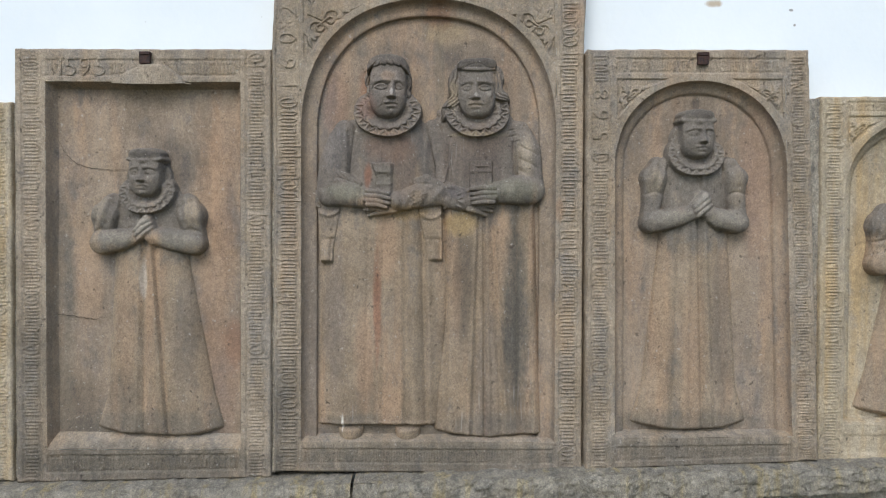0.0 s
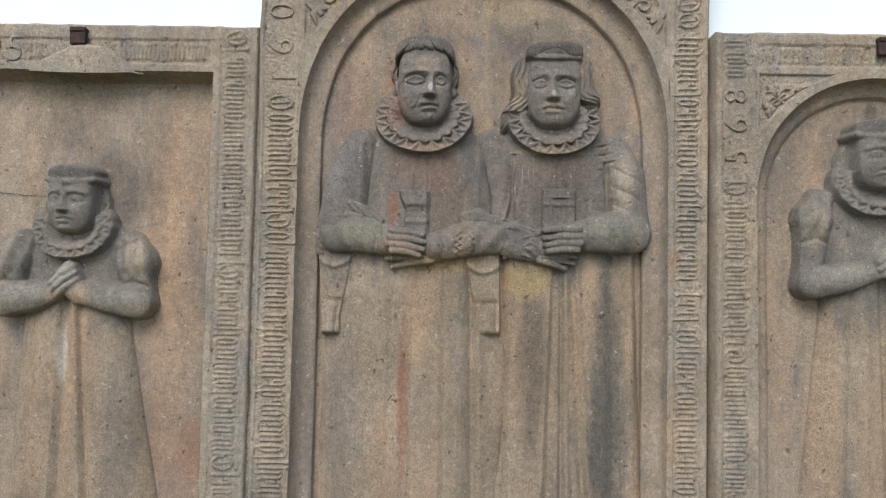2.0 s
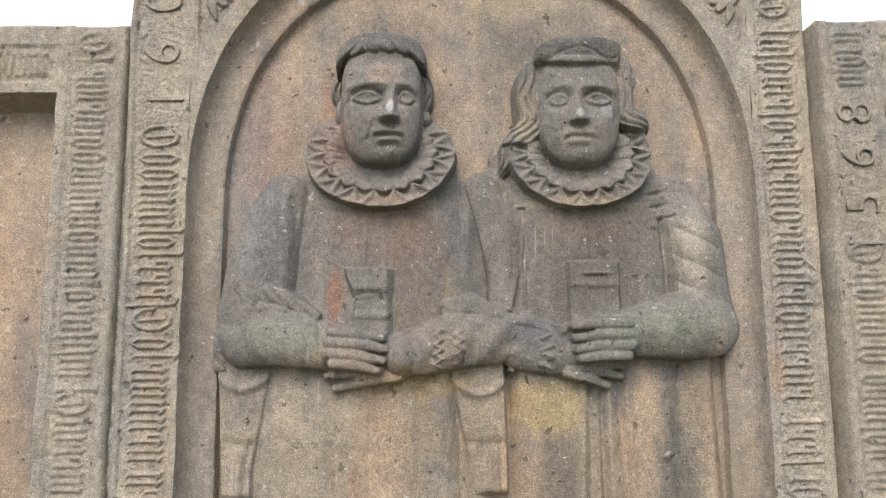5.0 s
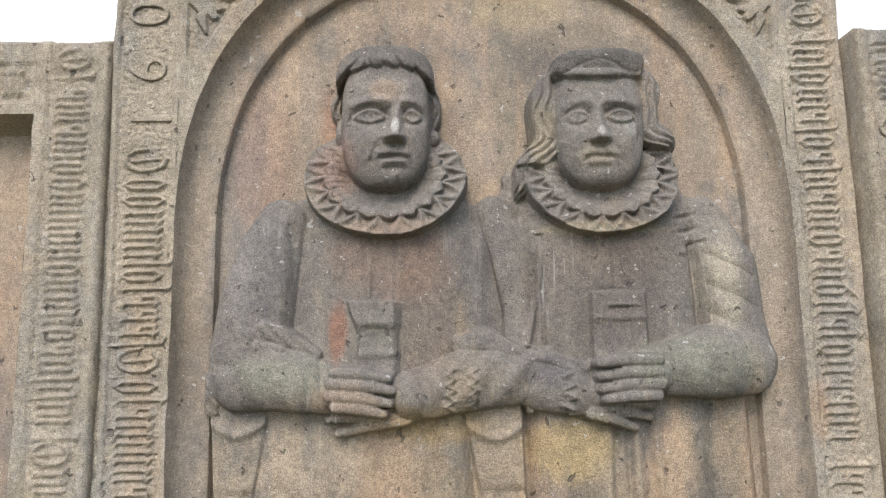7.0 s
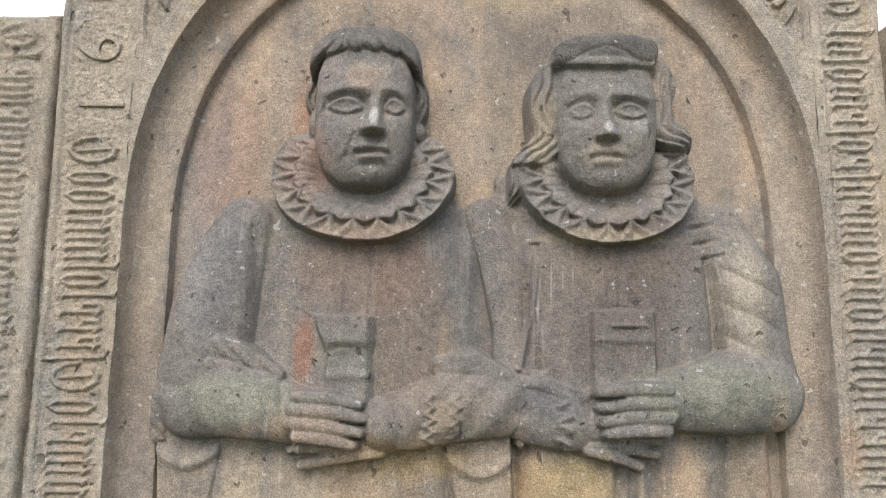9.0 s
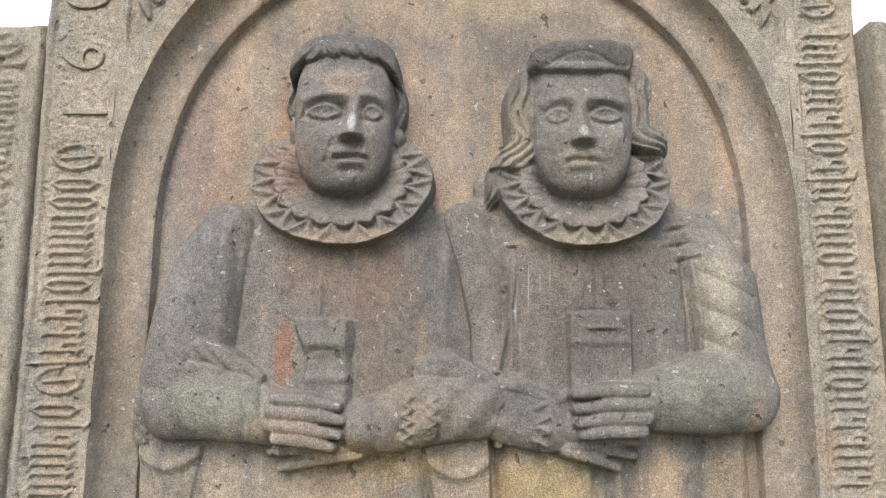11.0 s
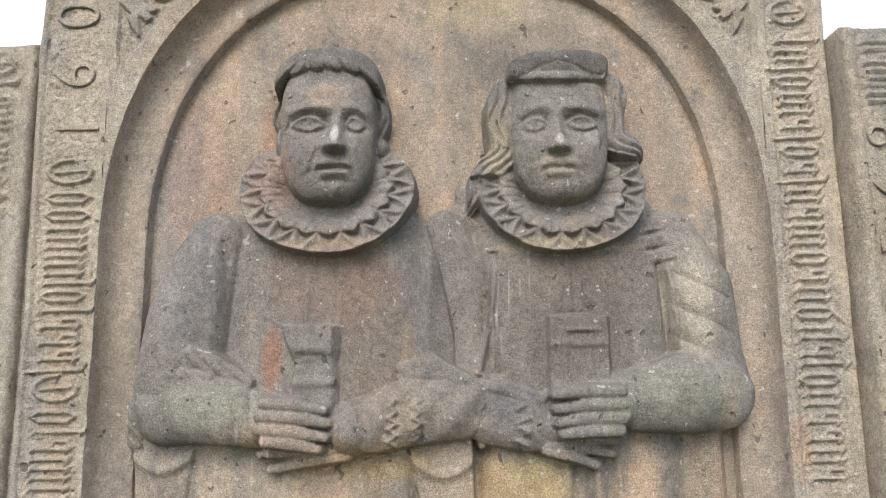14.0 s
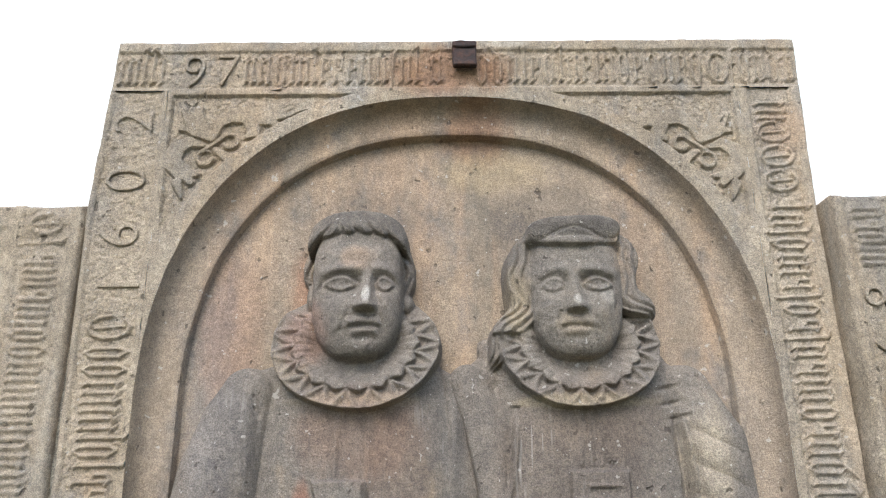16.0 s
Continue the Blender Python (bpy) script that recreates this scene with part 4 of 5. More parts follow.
def man_with_cap(parent, back):
    X, Z = sheet(-0.03, 0.50, 0.66, 2.24, 0.0015, 1.56, 0.004)
    H = robe(X, Z, [(0.70, 0.0), (0.80, 0.02), (1.29, 0.060), (1.64, 0.045), (1.90, 0.0), (1.965, -0.02), (2.0, 0.02)],
             [(0.70, 0.49), (0.84, 0.475), (1.30, 0.424), (1.62, 0.415), (1.80, 0.428), (1.90, 0.424), (1.95, 0.40), (1.985, 0.35), (2.0, 0.30)], 0.735, 2.04, 0.034,
             [(0.17, 0.20, 0.010, -0.008), (0.15, 0.195, 0.008, 0.006), (0.215, 0.205, 0.006, -0.010), (0.235, 0.21, 0.008, 0.006), (0.285, 0.215, 0.010, -0.007), (0.305, 0.22, 0.008, 0.006),
              (0.36, 0.34, 0.022, -0.014), (0.41, 0.385, 0.016, 0.008), (0.445, 0.40, 0.010, -0.012), (0.09, 0.08, 0.03, 0.006), (0.055, 0.05, 0.012, -0.010)], 5.0, 0.025)
    H = np.maximum(H, dome(X, Z, 0.19, 1.83, 0.165, 0.23, 0.058, 0, 2.6))
    H = np.maximum(H, tube(X, Z, [(0.005, 1.96, 0.03, 0.02), (0.03, 1.90, 0.035, 0.02), (0.05, 1.80, 0.034, 0.026), (0.045, 1.73, 0.03, 0.03)], 0.5))
    H = H - 0.007 * np.exp(-((X - 0.085 + 0.020 * np.sin((Z - 1.72) * 14)) / 0.008) ** 2) * (Z > 1.74) * (Z < 1.92) * (H > 0.02)
    for x in (0.17, 0.185, 0.20):
        H = H + 0.003 * np.exp(-((X - x) / 0.004) ** 2) * (Z > 1.83) * (Z < 1.93)
    # arms: puffed sleeve with slanting creases and a sharp front edge, heavy forearm
    up = tube(X, Z, [(0.345, 1.94, 0.046, 0.014), (0.374, 1.86, 0.060, 0.020), (0.386, 1.77, 0.054, 0.024), (0.392, 1.73, 0.054, 0.028)], 0.6)
    slant = (Z - 1.90) + 0.55 * (X - 0.325) + 0.9 * (X - 0.36) ** 2
    crease = np.abs(np.sin(slant * 62 + 1.5 * vnoise(X, Z, 12, 2, 4))) ** 0.6
    up = up - (up > 0.01) * 0.0065 * (1 - crease) * step(X, 0.325, 0.345) * (1 - step(X, 0.405, 0.43)) * step(Z, 1.75, 1.79) * (1 - step(Z, 1.88, 1.92))
    H = np.maximum(H, up)
    edge_x = 0.334 - 0.10 * np.clip(Z - 1.82, 0, 1)
    H = H + 0.009 * np.exp(-((X - edge_x - 0.005) / 0.004) ** 2) * step(Z, 1.755, 1.78) * (1 - step(Z, 1.885, 1.92)) * (H > 0.02)
    H = H - 0.008 * np.exp(-((X - edge_x + 0.006) / 0.005) ** 2) * step(Z, 1.755, 1.78) * (1 - step(Z, 1.885, 1.92)) * (H > 0.02)
    for sx, sz in ((0.312, 1.945), (0.318, 1.922), (0.328, 1.900)):
        H = H - 0.007 * np.exp(-((X - sx) / 0.016) ** 2 - ((Z - sz - 0.2 * (X - sx)) / 0.0035) ** 2) * (H > 0.02)
    line_x = 0.052 + 0.024 * np.sin(np.clip((Z - 1.74) * 11, 0, 3.1))
    H = H + 0.010 * np.exp(-((X - line_x) / 0.0045) ** 2) * step(Z, 1.735, 1.745) * (1 - step(Z, 1.88, 1.92)) * (H > 0.02)
    H = np.where((X > 0.045) & (X < 0.145) & (np.abs(Z - 1.742 + 0.35 * (X - 0.045)) < 0.004) & (H > 0.02), H + 0.009, H)
    arm = tube(X, Z, [(0.394, 1.710, 0.054, 0.036), (0.345, 1.712, 0.060, 0.044), (0.285, 1.704, 0.047, 0.050), (0.235, 1.70, 0.040, 0.050)], 0.75)
    arm = arm + (arm > 0.01) * (0.0035 * vnoise(X, Z, 50, 3, 7) + 0.0015 * np.sin(X * 120 + Z * 50))
    H = np.maximum(H, arm)
    arm = tube(X, Z, [(0.03, 1.700, 0.046, 0.026), (0.08, 1.682, 0.046, 0.032), (0.125, 1.672, 0.043, 0.038)], 0.7)
    arm = arm + (arm > 0) * 0.003 * vnoise(X, Z, 70, 2, 9)
    H = np.maximum(H, arm)
    H = H + 0.006 * np.exp(-((X - 0.112 - 0.006 * np.sin(Z * 300)) / 0.007) ** 2) * np.abs(np.sin(Z * 190)) * (np.abs(Z - 1.672) < 0.040)
    H = np.maximum(H, tube(X, Z, [(0.045, 1.727, 0.010, 0.05), (0.09, 1.718, 0.009, 0.052), (0.128, 1.698, 0.010, 0.054), (0.15, 1.712, 0.009, 0.052)], 0.9))
    H = np.maximum(H, dome(X, Z, 0.160, 1.668, 0.036, 0.040, 0.070, -30, 2.4))
    # book
    bk = step(X, 0.146, 0.152) * (1 - step(X, 0.236, 0.247)) * step(1.828 - Z, 0, 0.006) * (Z > 1.68)
    inner = (np.abs(X - 0.192) < 0.022) & (Z < 1.80)
    H = np.maximum(H, bk * (0.069 - 0.003 * inner + 0.0035 * np.exp(-((Z - 1.782) / 0.005) ** 2) + 0.003 * np.exp(-((X - 0.176) / 0.004) ** 2) * (Z < 1.80) + 0.003 * np.exp(-((Z - 1.802) / 0.003) ** 2) * (np.abs(X - 0.20) < 0.025)))
    # fingers over the book, and below
    H = np.maximum(H, dome(X, Z, 0.246, 1.694, 0.042, 0.042, 0.092, 0, 2.4))
    H = np.maximum(H, fingers(X, Z, [(0.245, 1.716, 0.156, 1.712), (0.248, 1.698, 0.158, 1.692), (0.248, 1.680, 0.160, 1.674), (0.242, 1.663, 0.166, 1.658)], 0.0102, 0.085))
    H = np.maximum(H, fingers(X, Z, [(0.155, 1.652, 0.242, 1.646), (0.150, 1.642, 0.238, 1.629), (0.146, 1.634, 0.216, 1.613)], 0.0092, 0.052))
    # long hair, collar, head, flat cap
    hair = strands(X, Z, [(0.110, 2.182, 0.018), (0.092, 2.150, 0.027), (0.096, 2.105, 0.029), (0.098, 2.062, 0.025), (0.064, 2.034, 0.024), (0.058, 2.008, 0.020), (0.046, 1.985, 0.010)], 0.040, 1, 6.0)
    hair = np.maximum(hair, strands(X, Z, [(0.246, 2.184, 0.016), (0.264, 2.158, 0.026), (0.250, 2.115, 0.028), (0.262, 2.082, 0.026), (0.284, 2.074, 0.020), (0.300, 2.062, 0.010)], 0.042, 4, 6.0))
    H = np.maximum(H, np.where(Z > 1.96, hair, 0))
    H = np.maximum(H, ruff(X, Z, 0.181, 2.014, 0.127, 0.102, 0.056, 2.065))
    H = np.maximum(H, np.where(Z > 2.03, hair + 0.012 * (hair > 0), 0))
    head = face(X, Z, 0.178, 2.096, 0.074, 0.109, 0.050, 0.045, -0.13, 1.10, 0.8, 14, 0.6)
    cap = dome(X, Z, 0.177, 2.191, 0.076, 0.025, 0.026, 2, 2.8, 0.40)
    cap = np.where(cap > 0, cap + 0.076 + 0.004 * vnoise(X, Z, 50, 2, 8) - 0.003 * np.exp(-((Z - 2.180 - 0.012 * np.sin(X * 45)) / 0.0025) ** 2), 0)
    band = tube(X, Z, [(0.106, 2.180, 0.008, 0.074), (0.14, 2.170, 0.007, 0.098), (0.19, 2.169, 0.007, 0.100), (0.24, 2.176, 0.008, 0.080)], 0.6)
    head = np.maximum(head, np.maximum(cap, band))
    H = np.maximum(H, head)
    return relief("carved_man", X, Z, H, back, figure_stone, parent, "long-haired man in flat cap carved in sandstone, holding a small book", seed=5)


def praying_child(parent, back, cx, top, mat, label, half, hem_l, hem_r, hem, palms_at, elbow_z, face_rx, turn, warp=None, seed=0, folds=()):
    """A robed child with a collar and joined palms; top is the height of its cap."""
    X, Z = sheet(cx - 0.34, cx + 0.36, hem - 0.04, top + 0.06, 0.0026, elbow_z - 0.1, 0.006)
    hz = top - 0.095
    rz = hz - 0.075
    sh = rz - 0.055
    H = robe(X, Z, [(hem, hem_l), (hem + 0.04, hem_l + 0.02), (hem + 0.16, hem_l + 0.060), (elbow_z - 0.06, cx - half * 0.64), (elbow_z + 0.1, cx - half * 0.60), (sh - 0.02, cx - half * 0.56), (sh + 0.07, cx - half * 0.2)],
             [(hem, hem_r), (hem + 0.04, hem_r - 0.02), (hem + 0.16, hem_r - 0.055), (elbow_z - 0.06, cx + half * 0.68), (elbow_z + 0.1, cx + half * 0.60), (sh - 0.02, cx + half * 0.56), (sh + 0.07, cx + half * 0.2)], hem - 0.01, sh + 0.07, 0.040, folds, 4.0, 0.035)
    H = np.maximum(H, dome(X, Z, cx, sh - 0.06, half * 0.66, 0.16, 0.040, 0, 3))
    for s in (-1, 1):
        puff = tube(X, Z, [(cx + s * half * 0.66, sh + 0.016, half * 0.19, 0.014), (cx + s * half * 0.75, sh - 0.030, half * 0.25, 0.026), (cx + s * half * 0.76, sh - 0.075, half * 0.20, 0.024), (cx + s * half * 0.79, elbow_z + 0.055, half * 0.17, 0.024), (cx + s * half * 0.82, elbow_z, half * 0.18, 0.030)], 0.75)
        puff = puff + (puff > 0.01) * (0.0040 * np.sin((X - cx) * s * 150 + Z * 40) * step(Z, sh - 0.085, sh - 0.06) - 0.006 * np.exp(-((Z - sh + 0.082 + 0.3 * np.abs(X - cx - s * half * 0.76)) / 0.006) ** 2))
        H = np.maximum(H, puff)
        arm = tube(X, Z, [(cx + s * half * 0.80, elbow_z, half * 0.21, 0.038), (cx + s * half * 0.42, elbow_z + 0.014, half * 0.19, 0.044), (palms_at[0] + s * 0.025, palms_at[1] - 0.03, half * 0.13, 0.055)], 0.75)
        H = np.maximum(H, arm + (arm > 0) * 0.004 * vnoise(X, Z, 50, 2, seed + s))
    H = np.maximum(H, tube(X, Z, [(palms_at[0] - 0.035, palms_at[1] - 0.035, 0.026, 0.055), (palms_at[0] + 0.012, palms_at[1] + 0.03, 0.022, 0.062)], 0.8))
    H = np.maximum(H, tube(X, Z, [(palms_at[0] + 0.035, palms_at[1] - 0.045, 0.026, 0.050), (palms_at[0] + 0.020, palms_at[1] + 0.02, 0.018, 0.056)], 0.8))
    H = np.maximum(H, fingers(X, Z, [(palms_at[0] - 0.03, palms_at[1] - 0.010, palms_at[0] + 0.025, palms_at[1] + 0.036), (palms_at[0] - 0.025, palms_at[1] - 0.028, palms_at[0] + 0.03, palms_at[1] + 0.018), (palms_at[0] - 0.015, palms_at[1] - 0.044, palms_at[0] + 0.034, palms_at[1] - 0.002)], 0.0085, 0.076))
    lock = strands(X, Z, [(cx - face_rx * 0.95, hz + 0.035, 0.014), (cx - face_rx * 1.15, hz + 0.005, 0.020), (cx - face_rx * 1.15, hz - 0.025, 0.018), (cx - face_rx * 1.4, hz - 0.06, 0.018)], 0.018, seed)
    lock2 = strands(X, Z, [(cx + face_rx * 0.95, hz + 0.035, 0.014), (cx + face_rx * 1.12, hz + 0.005, 0.018), (cx + face_rx * 1.12, hz - 0.03, 0.017), (cx + face_rx * 1.3, hz - 0.055, 0.014)], 0.016, seed + 2)
    H = np.maximum(H, np.maximum(lock, lock2))
    H = np.maximum(H, ruff(X, Z, cx, rz + 0.008, face_rx * 1.72, 0.088, 0.052, hz - 0.02, 17))
    head = face(X, Z, cx + 0.01 * turn, hz + 0.004, face_rx, 0.090, 0.050, 0.040, turn, 1.0, 0.8, seed, 0.6)
    cap = dome(X, Z, cx, top - 0.020, face_rx * 1.05, 0.030, 0.034, 0, 2.4)
    cap = np.where(cap > 0, cap + 0.056, 0)
    band = tube(X, Z, [(cx - face_rx, top - 0.036, 0.010, 0.068), (cx, top - 0.044, 0.010, 0.088), (cx + face_rx, top - 0.036, 0.010, 0.070)], 0.8)
    head = np.maximum(head, np.maximum(cap, band))
    H = np.maximum(H, head)
    return relief("carved_child", X, Z, H, back, mat, parent, label, warp, seed)


# ---- setting ----
def displaced_block(name, x0, x1, y0, y1, zt0, zt1, zb0, zb1, mat, seed, label, category, amount=0.02, cell=0.012, kind="", smooth=True):
    """A rough stone block: front and top faces with worn edges."""
    nx, nt, nf = max(4, round((x1 - x0) / cell)), max(3, round((y1 - y0) / cell)), max(4, round((zt0 - zb0) / cell))
    xs = np.linspace(x0, x1, nx)
    k = (xs - x0) / (x1 - x0)
    zt, zb = zt0 + (zt1 - zt0) * k, zb0 + (zb1 - zb0) * k
    rows = []
    for i in range(nt):
        f = i / (nt - 1)
        rows.append(np.stack([xs, np.full(nx, y1 + (y0 - y1) * f), zt], -1))
    for i in range(1, nf):
        f = i / (nf - 1)
        rows.append(np.stack([xs, np.full(nx, y0), zt + (zb - zt) * f], -1))
    rows.append(np.stack([xs, np.full(nx, y1), zb], -1))
    P = np.array(rows)
    s = np.concatenate([np.linspace(-1, 0, nt), np.linspace(0, 1, nf)[1:], [1.0]])
    S = np.repeat(s[:, None], nx, 1)
    n1, n2 = vnoise(P[..., 0], S * 0.16 + seed, 13, 4, seed), vnoise(P[..., 0], S * 0.16 + seed, 55, 3, seed + 3)
    round_off = np.exp(-(S / 0.22) ** 2) * 0.012
    P[..., 1] += amount * 1.2 * n1 + amount * 0.8 * n2 + round_off * (S > -0.9)
    P[..., 2] += (amount * 0.7 * n1 + amount * 0.6 * n2) * (S < 0.95) - round_off * 0.8
    nv = len(rows)
    ob = raw_mesh(name, P.reshape(-1, 3), grid_quads(nv, nx)[:, ::-1], mat, None, smooth)
    return tagged(ob, label, category, kind=kind)


bm = bmesh.new()
bmesh.ops.create_grid(bm, x_segments=60, y_segments=60, size=400)
ground = part("ground", bm, grass_ground)
tagged(ground, "dull green and earthy churchyard ground before the wall", "ground", kind="structure")

bm = bmesh.new()
bmesh.ops.create_cube(bm, size=1)
bmesh.ops.scale(bm, vec=(14, 0.5, 5.2), verts=bm.verts)
bmesh.ops.translate(bm, vec=(0, 0.37, 2.6), verts=bm.verts)
wall = part("wall_north", bm, white_plaster)
tagged(wall, "white limewashed plaster wall with small flaked spots", "wall", kind="structure")

displaced_block("base_wall", -3.2, 3.2, -0.07, 0.13, 0.46, 0.64, -0.02, -0.02, mortar_stone, 4, "rough grey-green mortared base wall under the ledge", "wall", 0.06, 0.012, "structure")
displaced_block("ledge_block", -3.0, -0.302, -0.085, 0.13, 0.514, 0.592, 0.36, 0.43, ledge_stone, 1, "weathered grey sandstone ledge block with lichen under the slabs", "ledge", 0.024, 0.007)
displaced_block("ledge_block", -0.290, 3.0, -0.10, 0.13, 0.598, 0.722, 0.45, 0.655, ledge_stone, 2, "weathered grey sandstone ledge block with lichen under the slabs", "ledge", 0.024, 0.007)


def slab_text(digits, size, upright, parent, front, mat):
    """Raised numerals on a slab's border: (numeral, x, z) each."""
    for body, x, z in digits:
        cu = bpy.data.curves.new("numeral", "FONT")
        cu.body, cu.size, cu.extrude, cu.bevel_depth, cu.bevel_resolution, cu.resolution_u = body, size, 0.0012, 0.0018, 2, 6
        cu.offset = -0.0030
        cu.align_x, cu.align_y = "CENTER", "CENTER"
        tmp = bpy.data.objects.new("numeral", cu)
        scene.collection.objects.link(tmp)
        dg = bpy.context.evaluated_depsgraph_get()
        me = bpy.data.meshes.new_from_object(tmp.evaluated_get(dg))
        bpy.data.objects.remove(tmp)
        me.transform(Matrix.Translation((x, front - 0.0005, z)) @ Euler((radians(90), 0, 0)).to_matrix().to_4x4() @ Matrix.Rotation(radians(90) if upright else 0, 4, "Z"))
        me.materials.clear()
        me.materials.append(mat)
        attach(new("numeral", me), parent)


# the middle slab
couple_slab = empty_thing("gravestone", (0, 0, 0.6), "tall weathered sandstone gravestone with two men carved in an arched niche", "gravestone", "gravestones along the wall")
XL, XR, ZB, ZT = -0.604, 0.604, 0.605, 2.566
JL, JR = -0.505, 0.486
niche = arch_path(JL, JR, 0.725, 1.92, 2.449, 2.32, 1.06)
def flare(x, z):
    """The slab's outer edges, a little out of plumb."""
    fall = np.clip((2.56 - z) / 0.3, 0, 1)
    left = 0.016 * fall * (1 - 0.5 * np.clip((2.25 - z) / 0.4, 0, 1)) * np.clip((JL - x) / (JL - XL), 0, 1)
    return x - left - 0.011 * fall * np.clip((x - JR) / (XR - JR), 0, 1), z


year_border = strip("side_border", couple_slab, frame_stone, XL, JL, ZB, 2.464, 0, (-0.578, -0.522), (-0.592, -0.514), 11, 0.0016, True, ((2.06, 2.47),), "lb", flare, label="carved border with raised worn script")
strip("side_border", couple_slab, frame_stone, JR, XR, ZB, 2.464, 0, (0.513, 0.571), (0.504, 0.580), 12, 0.0016, True, (), "rb", flare, label="carved border with raised worn script")
top_line = strip("top_border", couple_slab, frame_stone, XL, XR, 2.464, ZT, 0, (2.476, 2.532), (2.469, 2.542), 13, 0.0016, False, ((-0.512, -0.375), (-0.03, 0.03)), "ltr", flare, label="carved border with raised worn script")
strip("bottom_border", couple_slab, frame_stone, JL, JR, ZB, 0.725, 0, (0.648, 0.690), (0.640, 0.698), 14, 0.0026, False, (), "b", worn=0.5, label="carved border with raised worn script")
spandrels(couple_slab, niche, 2.464, 0, frame_stone, ((-0.420, 2.364, 1, 0.098), (0.407, 2.354, -1, 0.098)), 0.024, 0.0019, seed=15)
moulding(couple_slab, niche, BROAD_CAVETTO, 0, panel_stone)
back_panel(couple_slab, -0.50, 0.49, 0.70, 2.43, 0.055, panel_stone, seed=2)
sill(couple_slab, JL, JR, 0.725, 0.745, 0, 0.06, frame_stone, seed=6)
man_with_beaker(couple_slab, 0.055)
man_with_cap(couple_slab, 0.055)
slab_text((("1", -0.545, 2.115), ("6", -0.557, 2.200), ("0", -0.556, 2.298), ("2", -0.555, 2.405)), 0.098, True, year_border, 0.0025, frame_stone)
slab_text((("9", -0.464, 2.500), ("7", -0.406, 2.502)), 0.092, False, top_line, 0.0025, frame_stone)

# the slab with the square niche
boy_slab = empty_thing("gravestone", (-1.12, 0, 0.57), "sandstone gravestone with praying child in a square sunk niche", "gravestone", "gravestones along the wall")


def lean_left(x, z):
    return x, z + 0.030 * (x + 1.12) * np.clip((0.75 - z) / 0.2, 0, 1)


LF = 0.004
strip("side_border", boy_slab, frame_stone, -1.625, -1.503, 0.568, 2.256, LF, (-1.588, -1.535), (-1.598, -1.522), 21, 0.003, True, (), "lbt", lean_left, label="carved border with raised worn script")
strip("side_border", boy_slab, frame_stone, -0.741, -0.622, 0.568, 2.256, LF, (-0.708, -0.655), (-0.722, -0.642), 22, 0.003, True, (), "rbt", lean_left, label="carved border with raised worn script")
boy_line = strip("top_border", boy_slab, frame_stone, -1.503, -0.741, 2.128, 2.256, LF, (2.158, 2.205), (2.148, 2.215), 23, 0.003, False, ((-1.465, -1.250), (-1.19, -1.02)), "t", lean_left, label="carved border with raised worn script")
strip("bottom_border", boy_slab, frame_stone, -1.503, -0.741, 0.568, 0.690, LF, (0.612, 0.660), (0.602, 0.670), 24, 0.003, False, (), "b", lean_left, worn=0.2, label="carved border with raised worn script")
moulding(boy_slab, box_path(-1.503, -0.741, 0.690, 2.128), [(0, 0), (0.002, 0.004), (0.006, 0.02), (0.016, 0.055), (0.03, 0.066)], LF, panel_stone)
back_panel(boy_slab, -1.51, -0.735, 0.68, 2.12, 0.062, panel_stone, seed=21)
sill(boy_slab, -1.503, -0.741, 0.690, 0.745, LF, 0.062, frame_stone, lean_left, 8)
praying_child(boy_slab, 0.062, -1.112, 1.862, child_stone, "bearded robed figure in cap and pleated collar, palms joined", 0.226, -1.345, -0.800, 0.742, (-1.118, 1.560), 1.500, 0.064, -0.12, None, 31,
              folds=((-1.13, -1.125, 0.010, -0.010), (-1.05, -1.115, 0.010, 0.010), (-1.03, -1.105, 0.007, -0.008), (-1.16, -1.14, 0.008, 0.006), (-1.24, -1.20, 0.012, -0.006), (-0.93, -0.97, 0.03, 0.006)))
slab_text((("1", -1.444, 2.182), ("5", -1.404, 2.182), ("9", -1.349, 2.182), ("5", -1.288, 2.182)), 0.105, False, boy_line, LF + 0.0025, frame_stone)

# the slab with the round-headed niche
girl_slab = empty_thing("gravestone", (1.03, -0.03, 0.62), "sandstone gravestone with praying youth in a round-headed niche", "gravestone", "gravestones along the wall")
RF = -0.030


def wedge(x, z):
    k = np.clip((2.23 - z) / 1.6, 0, 1)
    return x + k * (0.003 + 0.052 * (x - 0.60) / 0.85), z + 0.045 * (x - 0.6) / 0.85 * np.clip((0.80 - z) / 0.2, 0, 1)


g_niche = arch_path(0.706, 1.355, 0.750, 1.800, 2.130, 2.12)
girl_year = strip("side_border", girl_slab, frame_stone, 0.601, 0.706, 0.628, 2.250, RF, (0.626, 0.676), (0.618, 0.688), 31, 0.003, True, ((1.82, 2.12),), "lbt", wedge, label="carved border with raised worn script")
strip("side_border", girl_slab, frame_stone, 1.355, 1.449, 0.628, 2.250, RF, (1.380, 1.426), (1.374, 1.434), 32, 0.003, True, (), "rbt", wedge, label="carved border with raised worn script")
strip("top_border", girl_slab, frame_stone, 0.706, 1.355, 2.145, 2.250, RF, (2.166, 2.208), (2.158, 2.216), 33, 0.003, False, (), "t", wedge, worn=0.2, label="carved border with raised worn script")
strip("bottom_border", girl_slab, frame_stone, 0.706, 1.355, 0.628, 0.750, RF, (0.665, 0.705), (0.655, 0.715), 34, 0.003, False, (), "b", wedge, worn=0.5, label="carved border with raised worn script")
